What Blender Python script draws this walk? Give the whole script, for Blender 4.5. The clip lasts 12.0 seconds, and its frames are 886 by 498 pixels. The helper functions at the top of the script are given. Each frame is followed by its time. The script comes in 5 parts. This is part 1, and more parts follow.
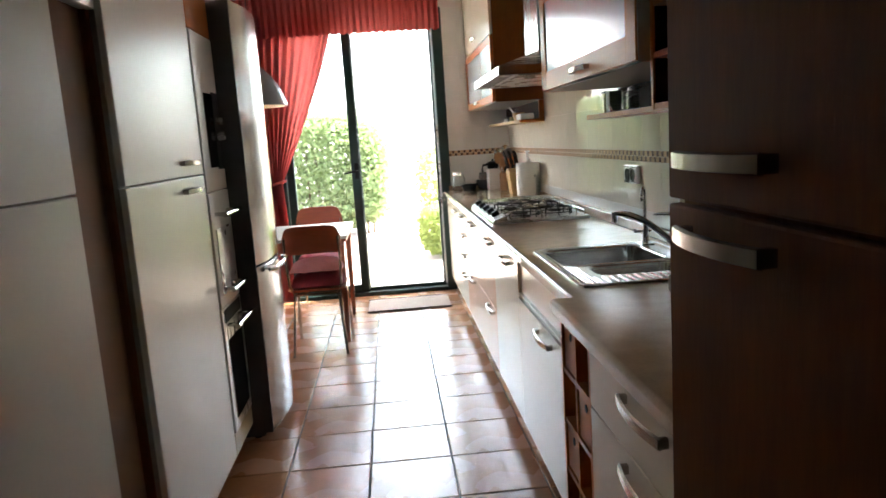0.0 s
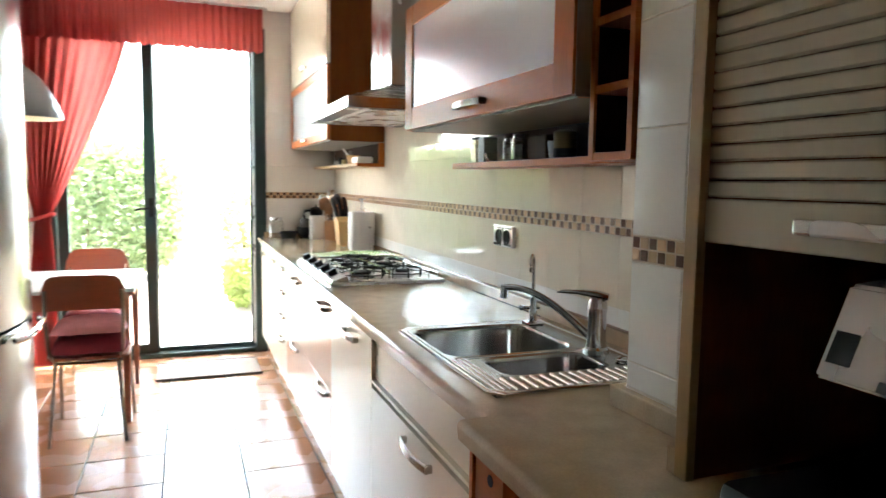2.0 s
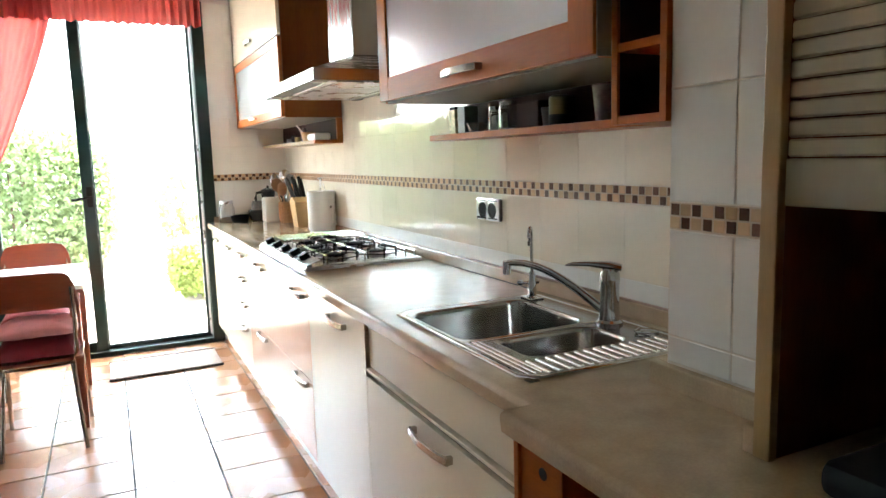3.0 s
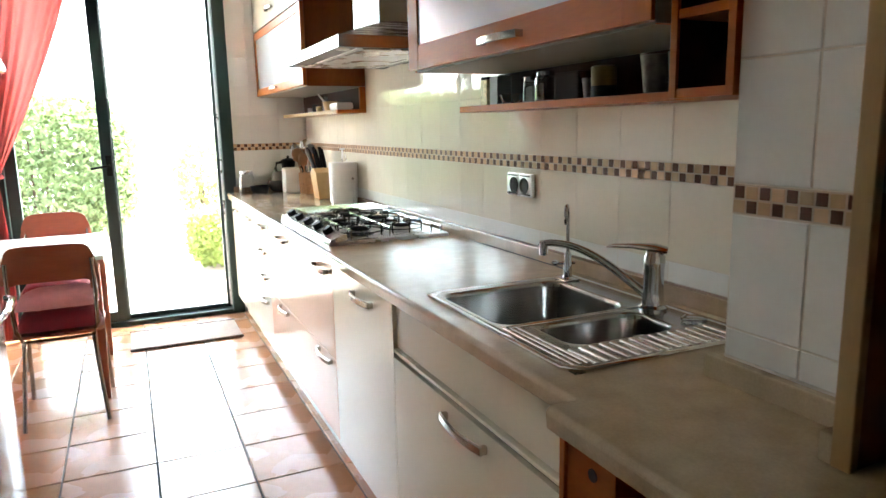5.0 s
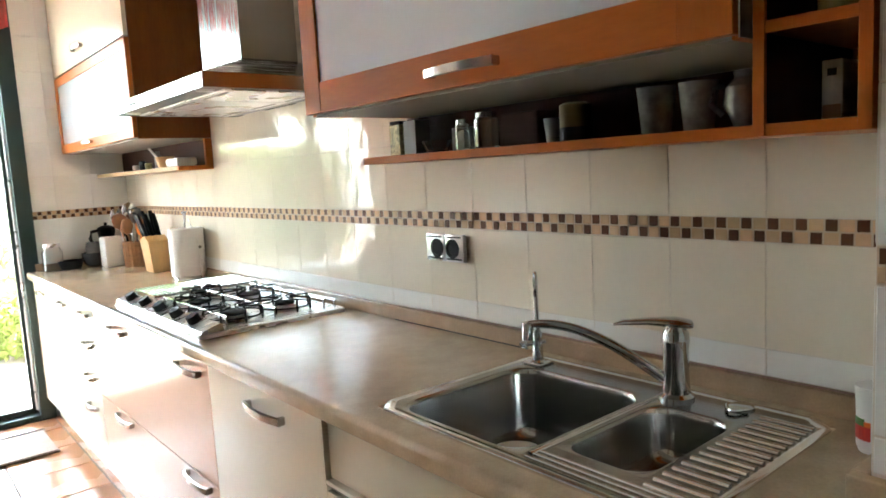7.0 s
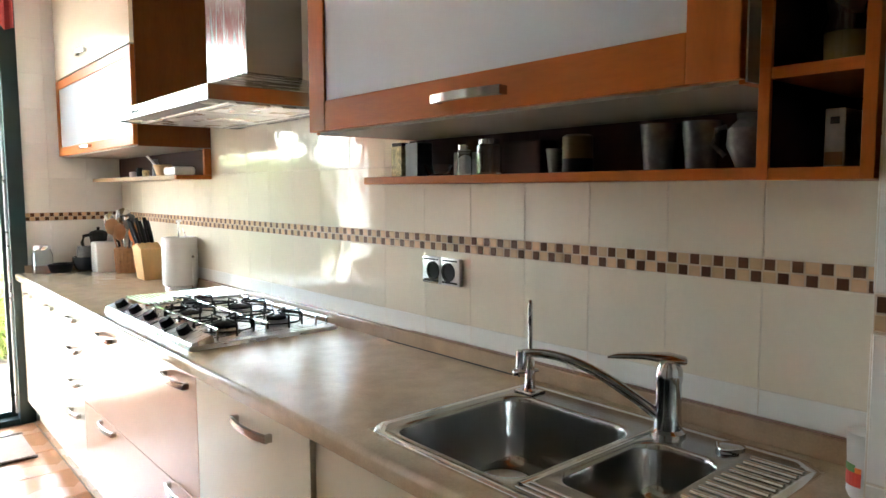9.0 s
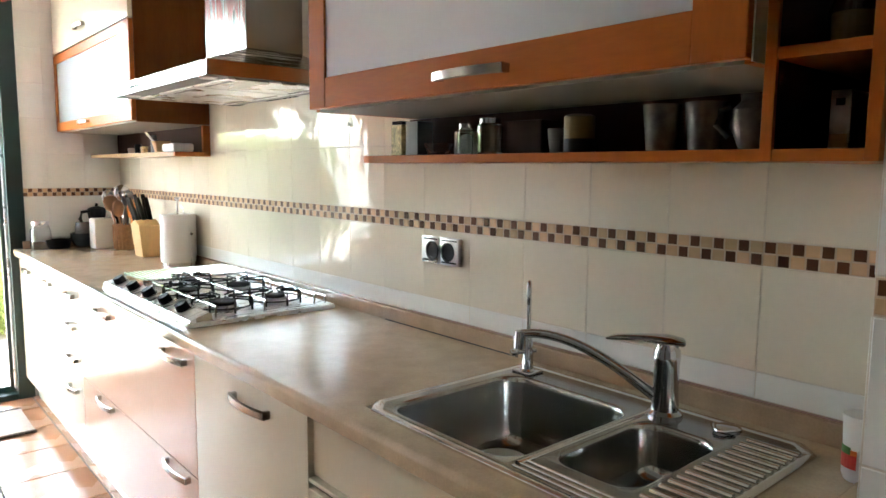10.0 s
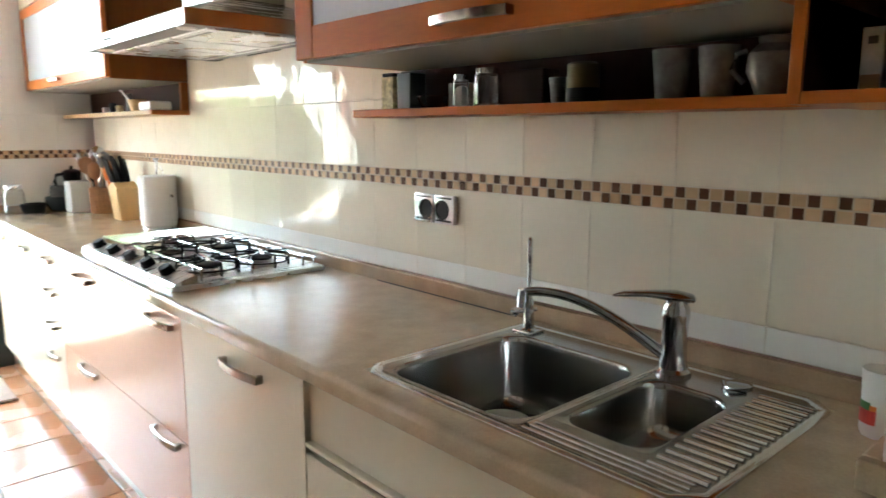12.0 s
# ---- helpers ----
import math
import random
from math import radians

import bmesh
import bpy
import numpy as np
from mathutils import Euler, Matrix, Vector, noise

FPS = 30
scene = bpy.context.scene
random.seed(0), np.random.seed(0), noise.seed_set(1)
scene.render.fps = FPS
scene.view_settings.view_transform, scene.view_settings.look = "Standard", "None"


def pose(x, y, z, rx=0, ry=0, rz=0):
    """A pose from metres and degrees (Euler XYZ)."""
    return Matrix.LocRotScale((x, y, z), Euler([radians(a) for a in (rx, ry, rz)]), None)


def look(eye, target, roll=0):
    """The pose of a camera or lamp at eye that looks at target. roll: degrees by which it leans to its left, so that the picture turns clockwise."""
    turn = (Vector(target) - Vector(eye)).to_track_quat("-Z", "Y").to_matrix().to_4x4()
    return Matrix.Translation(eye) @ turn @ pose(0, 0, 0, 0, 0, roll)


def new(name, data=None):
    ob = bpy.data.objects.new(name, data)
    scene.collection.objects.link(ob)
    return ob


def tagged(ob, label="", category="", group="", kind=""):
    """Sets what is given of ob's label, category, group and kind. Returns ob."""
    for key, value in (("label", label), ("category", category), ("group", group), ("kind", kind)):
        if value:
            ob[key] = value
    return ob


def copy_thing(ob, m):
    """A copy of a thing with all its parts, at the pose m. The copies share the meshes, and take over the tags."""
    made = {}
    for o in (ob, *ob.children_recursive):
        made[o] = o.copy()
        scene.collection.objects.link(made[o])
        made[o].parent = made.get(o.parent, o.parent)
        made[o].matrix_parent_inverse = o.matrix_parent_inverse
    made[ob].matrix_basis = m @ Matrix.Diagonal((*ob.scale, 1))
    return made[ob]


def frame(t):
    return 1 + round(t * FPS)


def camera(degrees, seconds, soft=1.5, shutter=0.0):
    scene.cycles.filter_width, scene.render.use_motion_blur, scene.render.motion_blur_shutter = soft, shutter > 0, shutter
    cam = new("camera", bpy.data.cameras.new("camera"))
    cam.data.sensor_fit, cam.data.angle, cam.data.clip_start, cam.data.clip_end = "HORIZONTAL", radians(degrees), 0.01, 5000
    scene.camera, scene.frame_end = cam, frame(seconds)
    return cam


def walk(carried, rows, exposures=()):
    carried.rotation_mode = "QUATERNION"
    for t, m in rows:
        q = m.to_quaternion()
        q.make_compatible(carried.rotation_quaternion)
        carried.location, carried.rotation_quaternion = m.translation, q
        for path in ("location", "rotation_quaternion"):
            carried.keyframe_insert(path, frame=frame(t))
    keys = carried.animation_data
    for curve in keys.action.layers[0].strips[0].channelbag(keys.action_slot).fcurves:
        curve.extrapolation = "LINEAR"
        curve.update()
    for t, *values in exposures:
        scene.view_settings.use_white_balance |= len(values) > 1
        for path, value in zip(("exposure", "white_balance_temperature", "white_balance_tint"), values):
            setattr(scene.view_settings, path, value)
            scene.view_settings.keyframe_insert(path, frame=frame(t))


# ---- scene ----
cam = camera(65.6, 12.0, shutter=0.4)
PATH = [
    (0, (-1.076, -5.864, 1.349), (-0.939, -3.893, 1.037), -3.8),
    (0.5, (-1.119, -5.835, 1.359), (-0.836, -3.877, 1.066), -3.1),
    (1, (-1.136, -5.714, 1.351), (-0.707, -3.791, 1.005), -2.3),
    (1.5, (-1.097, -5.428, 1.35), (-0.585, -3.509, 1.113), -0.7),
    (2, (-1.139, -5.216, 1.345), (-0.436, -3.353, 1.152), 0.8),
    (2.5, (-1.218, -5.087, 1.341), (-0.305, -3.329, 1.071), -2.2),
    (3, (-1.247, -5.047, 1.345), (-0.386, -3.262, 1.075), -1.7),
    (3.5, (-1.248, -5.028, 1.354), (-0.37, -3.255, 1.064), -1.3),
    (3.7, (-1.257, -5.024, 1.352), (-0.435, -3.227, 1.049), -1.6),
    (5.3, (-1.244, -4.881, 1.355), (-0.433, -3.088, 0.998), -1.2),
    (5.5, (-1.211, -4.793, 1.352), (-0.401, -2.99, 1.052), -2.1),
    (6, (-1.165, -4.589, 1.383), (-0.308, -2.799, 1.132), -1.8),
    (6.5, (-1.224, -4.443, 1.374), (-0.065, -2.832, 1.124), -2.7),
    (7, (-1.292, -4.4, 1.374), (-0.021, -2.873, 1.143), -3.1),
    (7.2, (-1.307, -4.398, 1.367), (-0.008, -2.889, 1.178), -2.2),
    (8.8, (-1.322, -4.407, 1.373), (-0.019, -2.899, 1.207), 0.2),
    (9, (-1.306, -4.391, 1.384), (-0.009, -2.878, 1.21), -0.2),
    (9.5, (-1.302, -4.39, 1.38), (0.016, -2.899, 1.179), 0.4),
    (10, (-1.304, -4.386, 1.379), (-0.008, -2.88, 1.151), 0.5),
    (10.5, (-1.309, -4.38, 1.373), (-0.028, -2.866, 1.116), 0.7),
    (11, (-1.308, -4.373, 1.37), (-0.087, -2.815, 1.081), -0.6),
    (11.5, (-1.298, -4.354, 1.365), (-0.092, -2.792, 1.044), -0.6),
    (12, (-1.292, -4.317, 1.358), (0.035, -2.858, 1.023), 0.1),
]
EXPOSURES = [(0, 4.38, 6500, 6), (0.5, 4.28, 6500, 6), (1, 4.86, 6480, 5), (1.5, 4.95, 6400, 3), (2.5, 5.35, 6350, 2), (3, 5.3, 6350, 2), (5.5, 5, 6350, 2), (6, 4.68, 6350, 2), (6.5, 5.05, 6350, 2), (7.0, 5.41, 6350, 2), (9.0, 5.33, 6300, 3), (9.5, 5.33, 6300, 3), (12, 5.27, 6320, 2)]
walk(cam, [(t, look(eye, target, roll)) for t, eye, target, roll in PATH], EXPOSURES)

# ---- daylight ----
world = bpy.data.worlds.new("sky")
scene.world = world
world.use_nodes = True
wn = world.node_tree.nodes
sky = wn.new("ShaderNodeTexSky")
sky.sky_type = "NISHITA"
sky.sun_disc = False
sky.sun_elevation = radians(52)
sky.sun_rotation = radians(75)
sky.air_density, sky.dust_density, sky.ozone_density = 1.0, 2.5, 0.6
wn["Background"].inputs["Strength"].default_value = 0.15
haze = wn.new("ShaderNodeHueSaturation")
haze.inputs["Saturation"].default_value = 0.5
world.node_tree.links.new(sky.outputs["Color"], haze.inputs["Color"])
world.node_tree.links.new(haze.outputs["Color"], wn["Background"].inputs["Color"])
sun_data = bpy.data.lights.new("sun", "SUN")
sun_data.energy, sun_data.angle, sun_data.color = 3.0, radians(0.6), (1.0, 0.95, 0.88)
sun = new("sun", sun_data)
sun.matrix_world = look((6, 2.5, 8), (0, 1, 0))


# ---- materials ----
def material(name, color, rough=0.5, metal=0.0, vary=0.12, scale=6.0, fine=60.0, bump=0.0, bump_scale=120.0, stretch=(1, 1, 1),
             island=0.0, coat=0.0, rough_vary=0.08, spec=0.5, per_object=0.0):
    """Principled surface with colour variation at two scales, uneven gloss and a fine relief."""
    m = bpy.data.materials.new(name)
    m.use_nodes = True
    nodes, links = m.node_tree.nodes, m.node_tree.links
    b = nodes["Principled BSDF"]
    b.inputs["Metallic"].default_value = metal
    b.inputs["Coat Weight"].default_value = coat
    b.inputs["Coat Roughness"].default_value = 0.08
    b.inputs["Specular IOR Level"].default_value = spec
    tc, mp = nodes.new("ShaderNodeTexCoord"), nodes.new("ShaderNodeMapping")
    mp.inputs["Scale"].default_value = stretch
    links.new(tc.outputs["Object"], mp.inputs["Vector"])

    def noise_at(sc, detail):
        n = nodes.new("ShaderNodeTexNoise")
        n.inputs["Scale"].default_value, n.inputs["Detail"].default_value = sc, detail
        links.new(mp.outputs["Vector"], n.inputs["Vector"])
        return n

    def maths(op, a, c):
        k = nodes.new("ShaderNodeMath")
        k.operation = op
        for slot, v in zip(k.inputs, (a, c)):
            if isinstance(v, (int, float)):
                slot.default_value = v
            else:
                links.new(v, slot)
        return k.outputs[0]

    big, small = noise_at(scale, 3), noise_at(fine, 4)
    mix = maths("ADD", maths("MULTIPLY", big.outputs["Fac"], 0.6), maths("MULTIPLY", small.outputs["Fac"], 0.4))
    value = maths("ADD", maths("MULTIPLY", maths("SUBTRACT", mix, 0.5), 4 * vary), 1.0)
    if island or per_object:
        if island:
            source = nodes.new("ShaderNodeNewGeometry").outputs["Random Per Island"]
        else:
            source = nodes.new("ShaderNodeObjectInfo").outputs["Random"]
        value = maths("ADD", value, maths("MULTIPLY", maths("SUBTRACT", source, 0.5), 2 * (island or per_object)))
    hue = nodes.new("ShaderNodeHueSaturation")
    hue.inputs["Color"].default_value = (*color, 1)
    links.new(value, hue.inputs["Value"])
    links.new(hue.outputs["Color"], b.inputs["Base Color"])
    links.new(maths("ADD", maths("MULTIPLY", maths("SUBTRACT", big.outputs["Fac"], 0.5), 4 * rough_vary * max(rough, 0.1)), rough), b.inputs["Roughness"])
    if bump:
        bn, tex = nodes.new("ShaderNodeBump"), noise_at(bump_scale, 2)
        bn.inputs["Strength"].default_value, bn.inputs["Distance"].default_value = 1.0, bump
        links.new(tex.outputs["Fac"], bn.inputs["Height"])
        links.new(bn.outputs["Normal"], b.inputs["Normal"])
    return m


def glass(name, color, rough, ior=1.45):
    m = bpy.data.materials.new(name)
    m.use_nodes = True
    b = m.node_tree.nodes["Principled BSDF"]
    b.inputs["Base Color"].default_value = (*color, 1)
    b.inputs["Transmission Weight"].default_value = 1.0
    b.inputs["Roughness"].default_value = rough
    b.inputs["IOR"].default_value = ior
    return m


PLASTER = material("white_plaster", (0.80, 0.76, 0.74), 0.75, vary=0.03, bump=0.0008, bump_scale=40)
CEILING = material("ceiling_paint", (0.82, 0.81, 0.79), 0.85, vary=0.02, bump=0.0006)
GROUT = material("pale_grout", (0.76, 0.70, 0.60), 0.8, vary=0.10, bump=0.0004)
FLOOR_GROUT = material("floor_grout", (0.16, 0.12, 0.09), 0.8, vary=0.2, bump=0.0006)
TILE = material("cream_glazed_tile", (0.80, 0.732, 0.595), 0.045, vary=0.035, scale=5, bump=0.0022, bump_scale=9, per_object=0.02, rough_vary=0.25)
TILE_WHITE = material("white_glazed_tile", (0.86, 0.85, 0.80), 0.09, vary=0.03, scale=5, bump=0.0012, bump_scale=9, per_object=0.02)
SPOON = material("worn_brown_wood", (0.33, 0.17, 0.08), 0.5, vary=0.2, fine=30)
MOSAIC_DARK = material("brown_mosaic", (0.115, 0.045, 0.018), 0.35, vary=0.15, spec=0.25, per_object=0.16)
MOSAIC_TAN = material("tan_mosaic", (0.68, 0.46, 0.28), 0.25, vary=0.12, per_object=0.15)
MOSAIC_DARK_FAR = material("brown_mosaic_far", (0.115, 0.045, 0.018), 0.35, vary=0.15, spec=0.25, island=0.16)
MOSAIC_TAN_FAR = material("tan_mosaic_far", (0.68, 0.46, 0.28), 0.25, vary=0.12, island=0.15)
TERRACOTTA = material("terracotta_tile", (0.52, 0.255, 0.13), 0.26, vary=0.13, scale=4, fine=25, bump=0.0012, bump_scale=14, per_object=0.10, rough_vary=0.3, coat=0.6)
TERRACOTTA.node_tree.nodes["Principled BSDF"].inputs["Coat Roughness"].default_value = 0.2
STONE_TOP = material("beige_stone_worktop", (0.53, 0.415, 0.275), 0.11, vary=0.2, scale=16, fine=210, bump=0.0002, rough_vary=0.12, spec=0.65)
# Darker copy of the worktop stone; the upstand's shade is in its colour.
STONE_SHADED = material("shaded_stone_upstand", (0.42, 0.295, 0.19), 0.2, vary=0.22, scale=16, fine=210, rough_vary=0.12)
LACQUER = material("cream_lacquer", (0.78, 0.72, 0.56), 0.22, vary=0.025, scale=3, rough_vary=0.06, coat=0.2)
# Cream lacquer tinted salmon; the terracotta floor's reflection is in the colour.
LACQUER_FLOOR_TINT = material("lacquer_with_floor_reflection", (0.67, 0.41, 0.275), 0.25, vary=0.05, scale=3, rough_vary=0.05, coat=0.1)
GREY_LACQUER = material("pale_grey_lacquer", (0.80, 0.785, 0.72), 0.31, vary=0.03, scale=2, rough_vary=0.04)
CARCASS = material("pale_carcass", (0.30, 0.27, 0.22), 0.5, vary=0.06)
CHERRY = material("cherry_wood", (0.48, 0.138, 0.020), 0.36, vary=0.16, scale=3, fine=26, stretch=(6, 1, 6), bump=0.0003, bump_scale=60, spec=0.14)
CHERRY_UP = material("cherry_wood_upright", (0.46, 0.13, 0.019), 0.38, vary=0.16, scale=3, fine=26, stretch=(6, 6, 1), bump=0.0003, bump_scale=60, spec=0.14)
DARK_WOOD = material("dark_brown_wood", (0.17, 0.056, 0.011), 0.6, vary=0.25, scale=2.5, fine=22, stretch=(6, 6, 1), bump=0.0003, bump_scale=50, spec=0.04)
# Dark brown wood, its tone lowered for the shade inside open shelves.
DARK_SHADED_WOOD = material("dark_shaded_board", (0.04, 0.014, 0.006), 0.6, vary=0.2, fine=22, stretch=(6, 6, 1), spec=0.1)
BROWN_PANEL = material("brown_panel", (0.24, 0.125, 0.07), 0.45, vary=0.14, scale=2, fine=25, stretch=(6, 6, 1))
OAK_EDGE = material("oak_edge", (0.42, 0.27, 0.12), 0.4, vary=0.12, stretch=(6, 6, 1))
RED_WOOD = material("red_brown_wood", (0.34, 0.085, 0.035), 0.3, vary=0.15, fine=24, stretch=(1, 6, 6), coat=0.2)
STEEL = material("brushed_steel", (0.78, 0.77, 0.75), 0.30, 1.0, vary=0.05, fine=180, stretch=(1, 12, 1), rough_vary=0.3)
SINK_STEEL = material("sink_steel", (0.40, 0.398, 0.38), 0.18, 1.0, vary=0.05, fine=140, rough_vary=0.06)
DECK_STEEL = material("deck_steel", (0.36, 0.357, 0.34), 0.17, 1.0, vary=0.06, fine=140, stretch=(1, 8, 1), rough_vary=0.1)
RIM_STEEL = material("polished_steel", (0.72, 0.715, 0.70), 0.12, 1.0, vary=0.04)
HOOD_STEEL = material("hood_steel", (0.36, 0.35, 0.335), 0.25, 1.0, vary=0.05, fine=180, stretch=(1, 12, 1), rough_vary=0.3)
FRIDGE_STEEL = material("fridge_steel", (0.36, 0.36, 0.36), 0.22, 1.0, vary=0.04, fine=120, stretch=(12, 12, 1), rough_vary=0.25)
FRIDGE_SIDE = material("dark_grey_sheet", (0.075, 0.075, 0.078), 0.35, 0.3, vary=0.06)
CHROME = material("chrome", (0.56, 0.56, 0.565), 0.08, 1.0, vary=0.02)
NICKEL = material("satin_nickel", (0.40, 0.37, 0.325), 0.24, 1.0, vary=0.05, fine=150)
IRON = material("black_cast_iron", (0.018, 0.018, 0.018), 0.6, vary=0.2, spec=0.25, bump=0.0004)
BLACK = material("black_plastic", (0.009, 0.009, 0.0095), 0.5, vary=0.1, spec=0.2)
BLACK_GLASS = material("black_glass", (0.01, 0.01, 0.012), 0.05, vary=0.02)
WHITE_PLASTIC = material("white_plastic", (0.78, 0.77, 0.74), 0.35, vary=0.02)
GREY_PLASTIC = material("grey_plastic", (0.17, 0.165, 0.16), 0.4, vary=0.05)
ALU = material("silver_aluminium", (0.70, 0.70, 0.71), 0.28, 0.9, vary=0.03)
SLAT = material("olive_grey_slat", (0.52, 0.47, 0.35), 0.4, 0.2, vary=0.05, stretch=(1, 8, 1))
FRAME_GREEN = material("dark_green_aluminium", (0.012, 0.032, 0.03), 0.35, vary=0.1)
PAPER = material("paper_towel", (0.84, 0.83, 0.80), 0.9, vary=0.02, bump=0.0012, bump_scale=160)
BEECH = material("beech_wood", (0.60, 0.38, 0.16), 0.45, vary=0.12, fine=30, stretch=(5, 5, 1))
WICKER = material("brown_wicker", (0.36, 0.18, 0.08), 0.6, vary=0.3, scale=60, fine=160, bump=0.002, bump_scale=160)
RED_CLOTH = material("red_curtain_cloth", (0.40, 0.075, 0.08), 0.8, vary=0.12, scale=9, fine=260, bump=0.0004, bump_scale=300)
cloth_tree = RED_CLOTH.node_tree
see_through, blend = cloth_tree.nodes.new("ShaderNodeBsdfTranslucent"), cloth_tree.nodes.new("ShaderNodeMixShader")
see_through.inputs["Color"].default_value = (0.74, 0.19, 0.17, 1)
blend.inputs["Fac"].default_value = 0.45
cloth_tree.links.new(cloth_tree.nodes["Principled BSDF"].outputs[0], blend.inputs[1])
cloth_tree.links.new(see_through.outputs[0], blend.inputs[2])
cloth_tree.links.new(blend.outputs[0], cloth_tree.nodes["Material Output"].inputs["Surface"])
CUSHION = material("dark_red_cushion", (0.23, 0.02, 0.035), 0.85, vary=0.2, scale=25, fine=200, bump=0.0012, bump_scale=120)
PINK_CUSHION = material("pink_cushion", (0.56, 0.25, 0.28), 0.85, vary=0.15, scale=22, fine=160, bump=0.001)
RUG = material("beige_cotton_rug", (0.80, 0.70, 0.63), 0.95, vary=0.14, scale=30, fine=220, bump=0.002, bump_scale=200)
RUG_EDGE = material("brown_rug_edge", (0.10, 0.055, 0.035), 0.9, vary=0.2)
LEAF = material("hedge_leaf", (0.12, 0.16, 0.08), 0.6, vary=0.15, island=0.22, spec=0.15)
LEAF_LIGHT = material("yellow_green_leaf", (0.14, 0.18, 0.055), 0.6, vary=0.15, island=0.25, spec=0.12)
for leaf_tree, tint in ((LEAF.node_tree, (0.36, 0.46, 0.20, 1)), (LEAF_LIGHT.node_tree, (0.44, 0.50, 0.16, 1))):
    through_leaf, leaf_mix = leaf_tree.nodes.new("ShaderNodeBsdfTranslucent"), leaf_tree.nodes.new("ShaderNodeMixShader")
    through_leaf.inputs["Color"].default_value = tint
    leaf_mix.inputs["Fac"].default_value = 0.35
    leaf_tree.links.new(leaf_tree.nodes["Principled BSDF"].outputs[0], leaf_mix.inputs[1])
    leaf_tree.links.new(through_leaf.outputs[0], leaf_mix.inputs[2])
    leaf_tree.links.new(leaf_mix.outputs[0], leaf_tree.nodes["Material Output"].inputs["Surface"])
BARK = material("bark", (0.12, 0.085, 0.055), 0.85, vary=0.3, bump=0.004, bump_scale=60)
PAVING = material("pale_pink_paving", (0.34, 0.275, 0.24), 0.7, vary=0.14, scale=1.5, fine=40, bump=0.002, bump_scale=70)
RENDERED = material("white_render", (0.78, 0.76, 0.72), 0.85, vary=0.05, bump=0.002)
LAMP_GREY = material("grey_enamel", (0.20, 0.21, 0.22), 0.3, 0.2, vary=0.04)
LAMP_IN = material("cream_enamel", (0.72, 0.62, 0.40), 0.4, vary=0.03)
DARK_GAP = material("dark_gap", (0.03, 0.025, 0.02), 0.7, vary=0.1)
GREEN_GLAZE = material("dark_glazed_ceramic", (0.03, 0.035, 0.045), 0.12, vary=0.1)
TIN = material("gold_black_tin", (0.42, 0.34, 0.16), 0.3, 0.2, vary=0.9, scale=70, fine=150)
PASTA = material("dry_pasta", (0.55, 0.42, 0.19), 0.6, vary=0.25, scale=60, fine=150)
MUG = material("grey_patterned_ceramic", (0.14, 0.132, 0.128), 0.15, vary=0.4, scale=35, fine=90)
ORANGE = material("orange_silicone", (0.75, 0.22, 0.04), 0.4, vary=0.05)
RED_LABEL = material("red_label", (0.55, 0.05, 0.03), 0.4, vary=0.2, scale=60)
GREEN_LABEL = material("green_label", (0.08, 0.22, 0.05), 0.4, vary=0.3, scale=60)
BOX_PRINT = material("printed_carton", (0.55, 0.50, 0.46), 0.5, vary=0.35, scale=25, fine=60)
FROST = glass("frosted_glass", (0.76, 0.85, 0.92), 0.25, 1.9)
FROST.node_tree.nodes["Principled BSDF"].inputs["Transmission Weight"].default_value = 0.2
FROST.node_tree.nodes["Principled BSDF"].inputs["Coat Weight"].default_value = 1.0
FROST.node_tree.nodes["Principled BSDF"].inputs["Coat Roughness"].default_value = 0.16
PANE = glass("clear_pane", (0.97, 0.985, 0.98), 0.0, 1.2)
JAR_GLASS = glass("jar_glass", (0.95, 0.97, 0.96), 0.02)


# ---- building blocks ----
def thing(name, loc, label, category, group="", kind=""):
    ob = new(name)
    ob.empty_display_size = 0.1
    ob.location = loc
    return tagged(ob, label, category, group, kind)


def base_of(ob):
    place = Vector((0, 0, 0))
    while ob is not None:
        place += ob.location
        ob = ob.parent
    return place


def part(name, bm, mat_, parent, label="", smooth=False, kind=""):
    """Links a bmesh drawn in world places as one mesh under parent."""
    off = base_of(parent)
    bmesh.ops.recalc_face_normals(bm, faces=bm.faces)
    for v in bm.verts:
        v.co -= off
    me = bpy.data.meshes.new(name)
    bm.to_mesh(me)
    bm.free()
    me.materials.append(mat_)
    if smooth:
        for p in me.polygons:
            p.use_smooth = True
        me.set_sharp_from_angle(angle=radians(38))
    ob = new(name, me)
    ob.parent = parent
    return tagged(ob, label, kind=kind)


def solid(name, bm, mat_, label, category, kind="", smooth=False, group=""):
    """A thing that is one mesh, with its origin at its base."""
    bmesh.ops.recalc_face_normals(bm, faces=bm.faces)
    lo = [min(v.co[i] for v in bm.verts) for i in range(3)]
    hi = [max(v.co[i] for v in bm.verts) for i in range(3)]
    off = Vector(((lo[0] + hi[0]) / 2, (lo[1] + hi[1]) / 2, lo[2]))
    for v in bm.verts:
        v.co -= off
    me = bpy.data.meshes.new(name)
    bm.to_mesh(me)
    bm.free()
    me.materials.append(mat_)
    if smooth:
        for p in me.polygons:
            p.use_smooth = True
        me.set_sharp_from_angle(angle=radians(38))
    ob = new(name, me)
    ob.location = off
    return tagged(ob, label, category, group, kind)


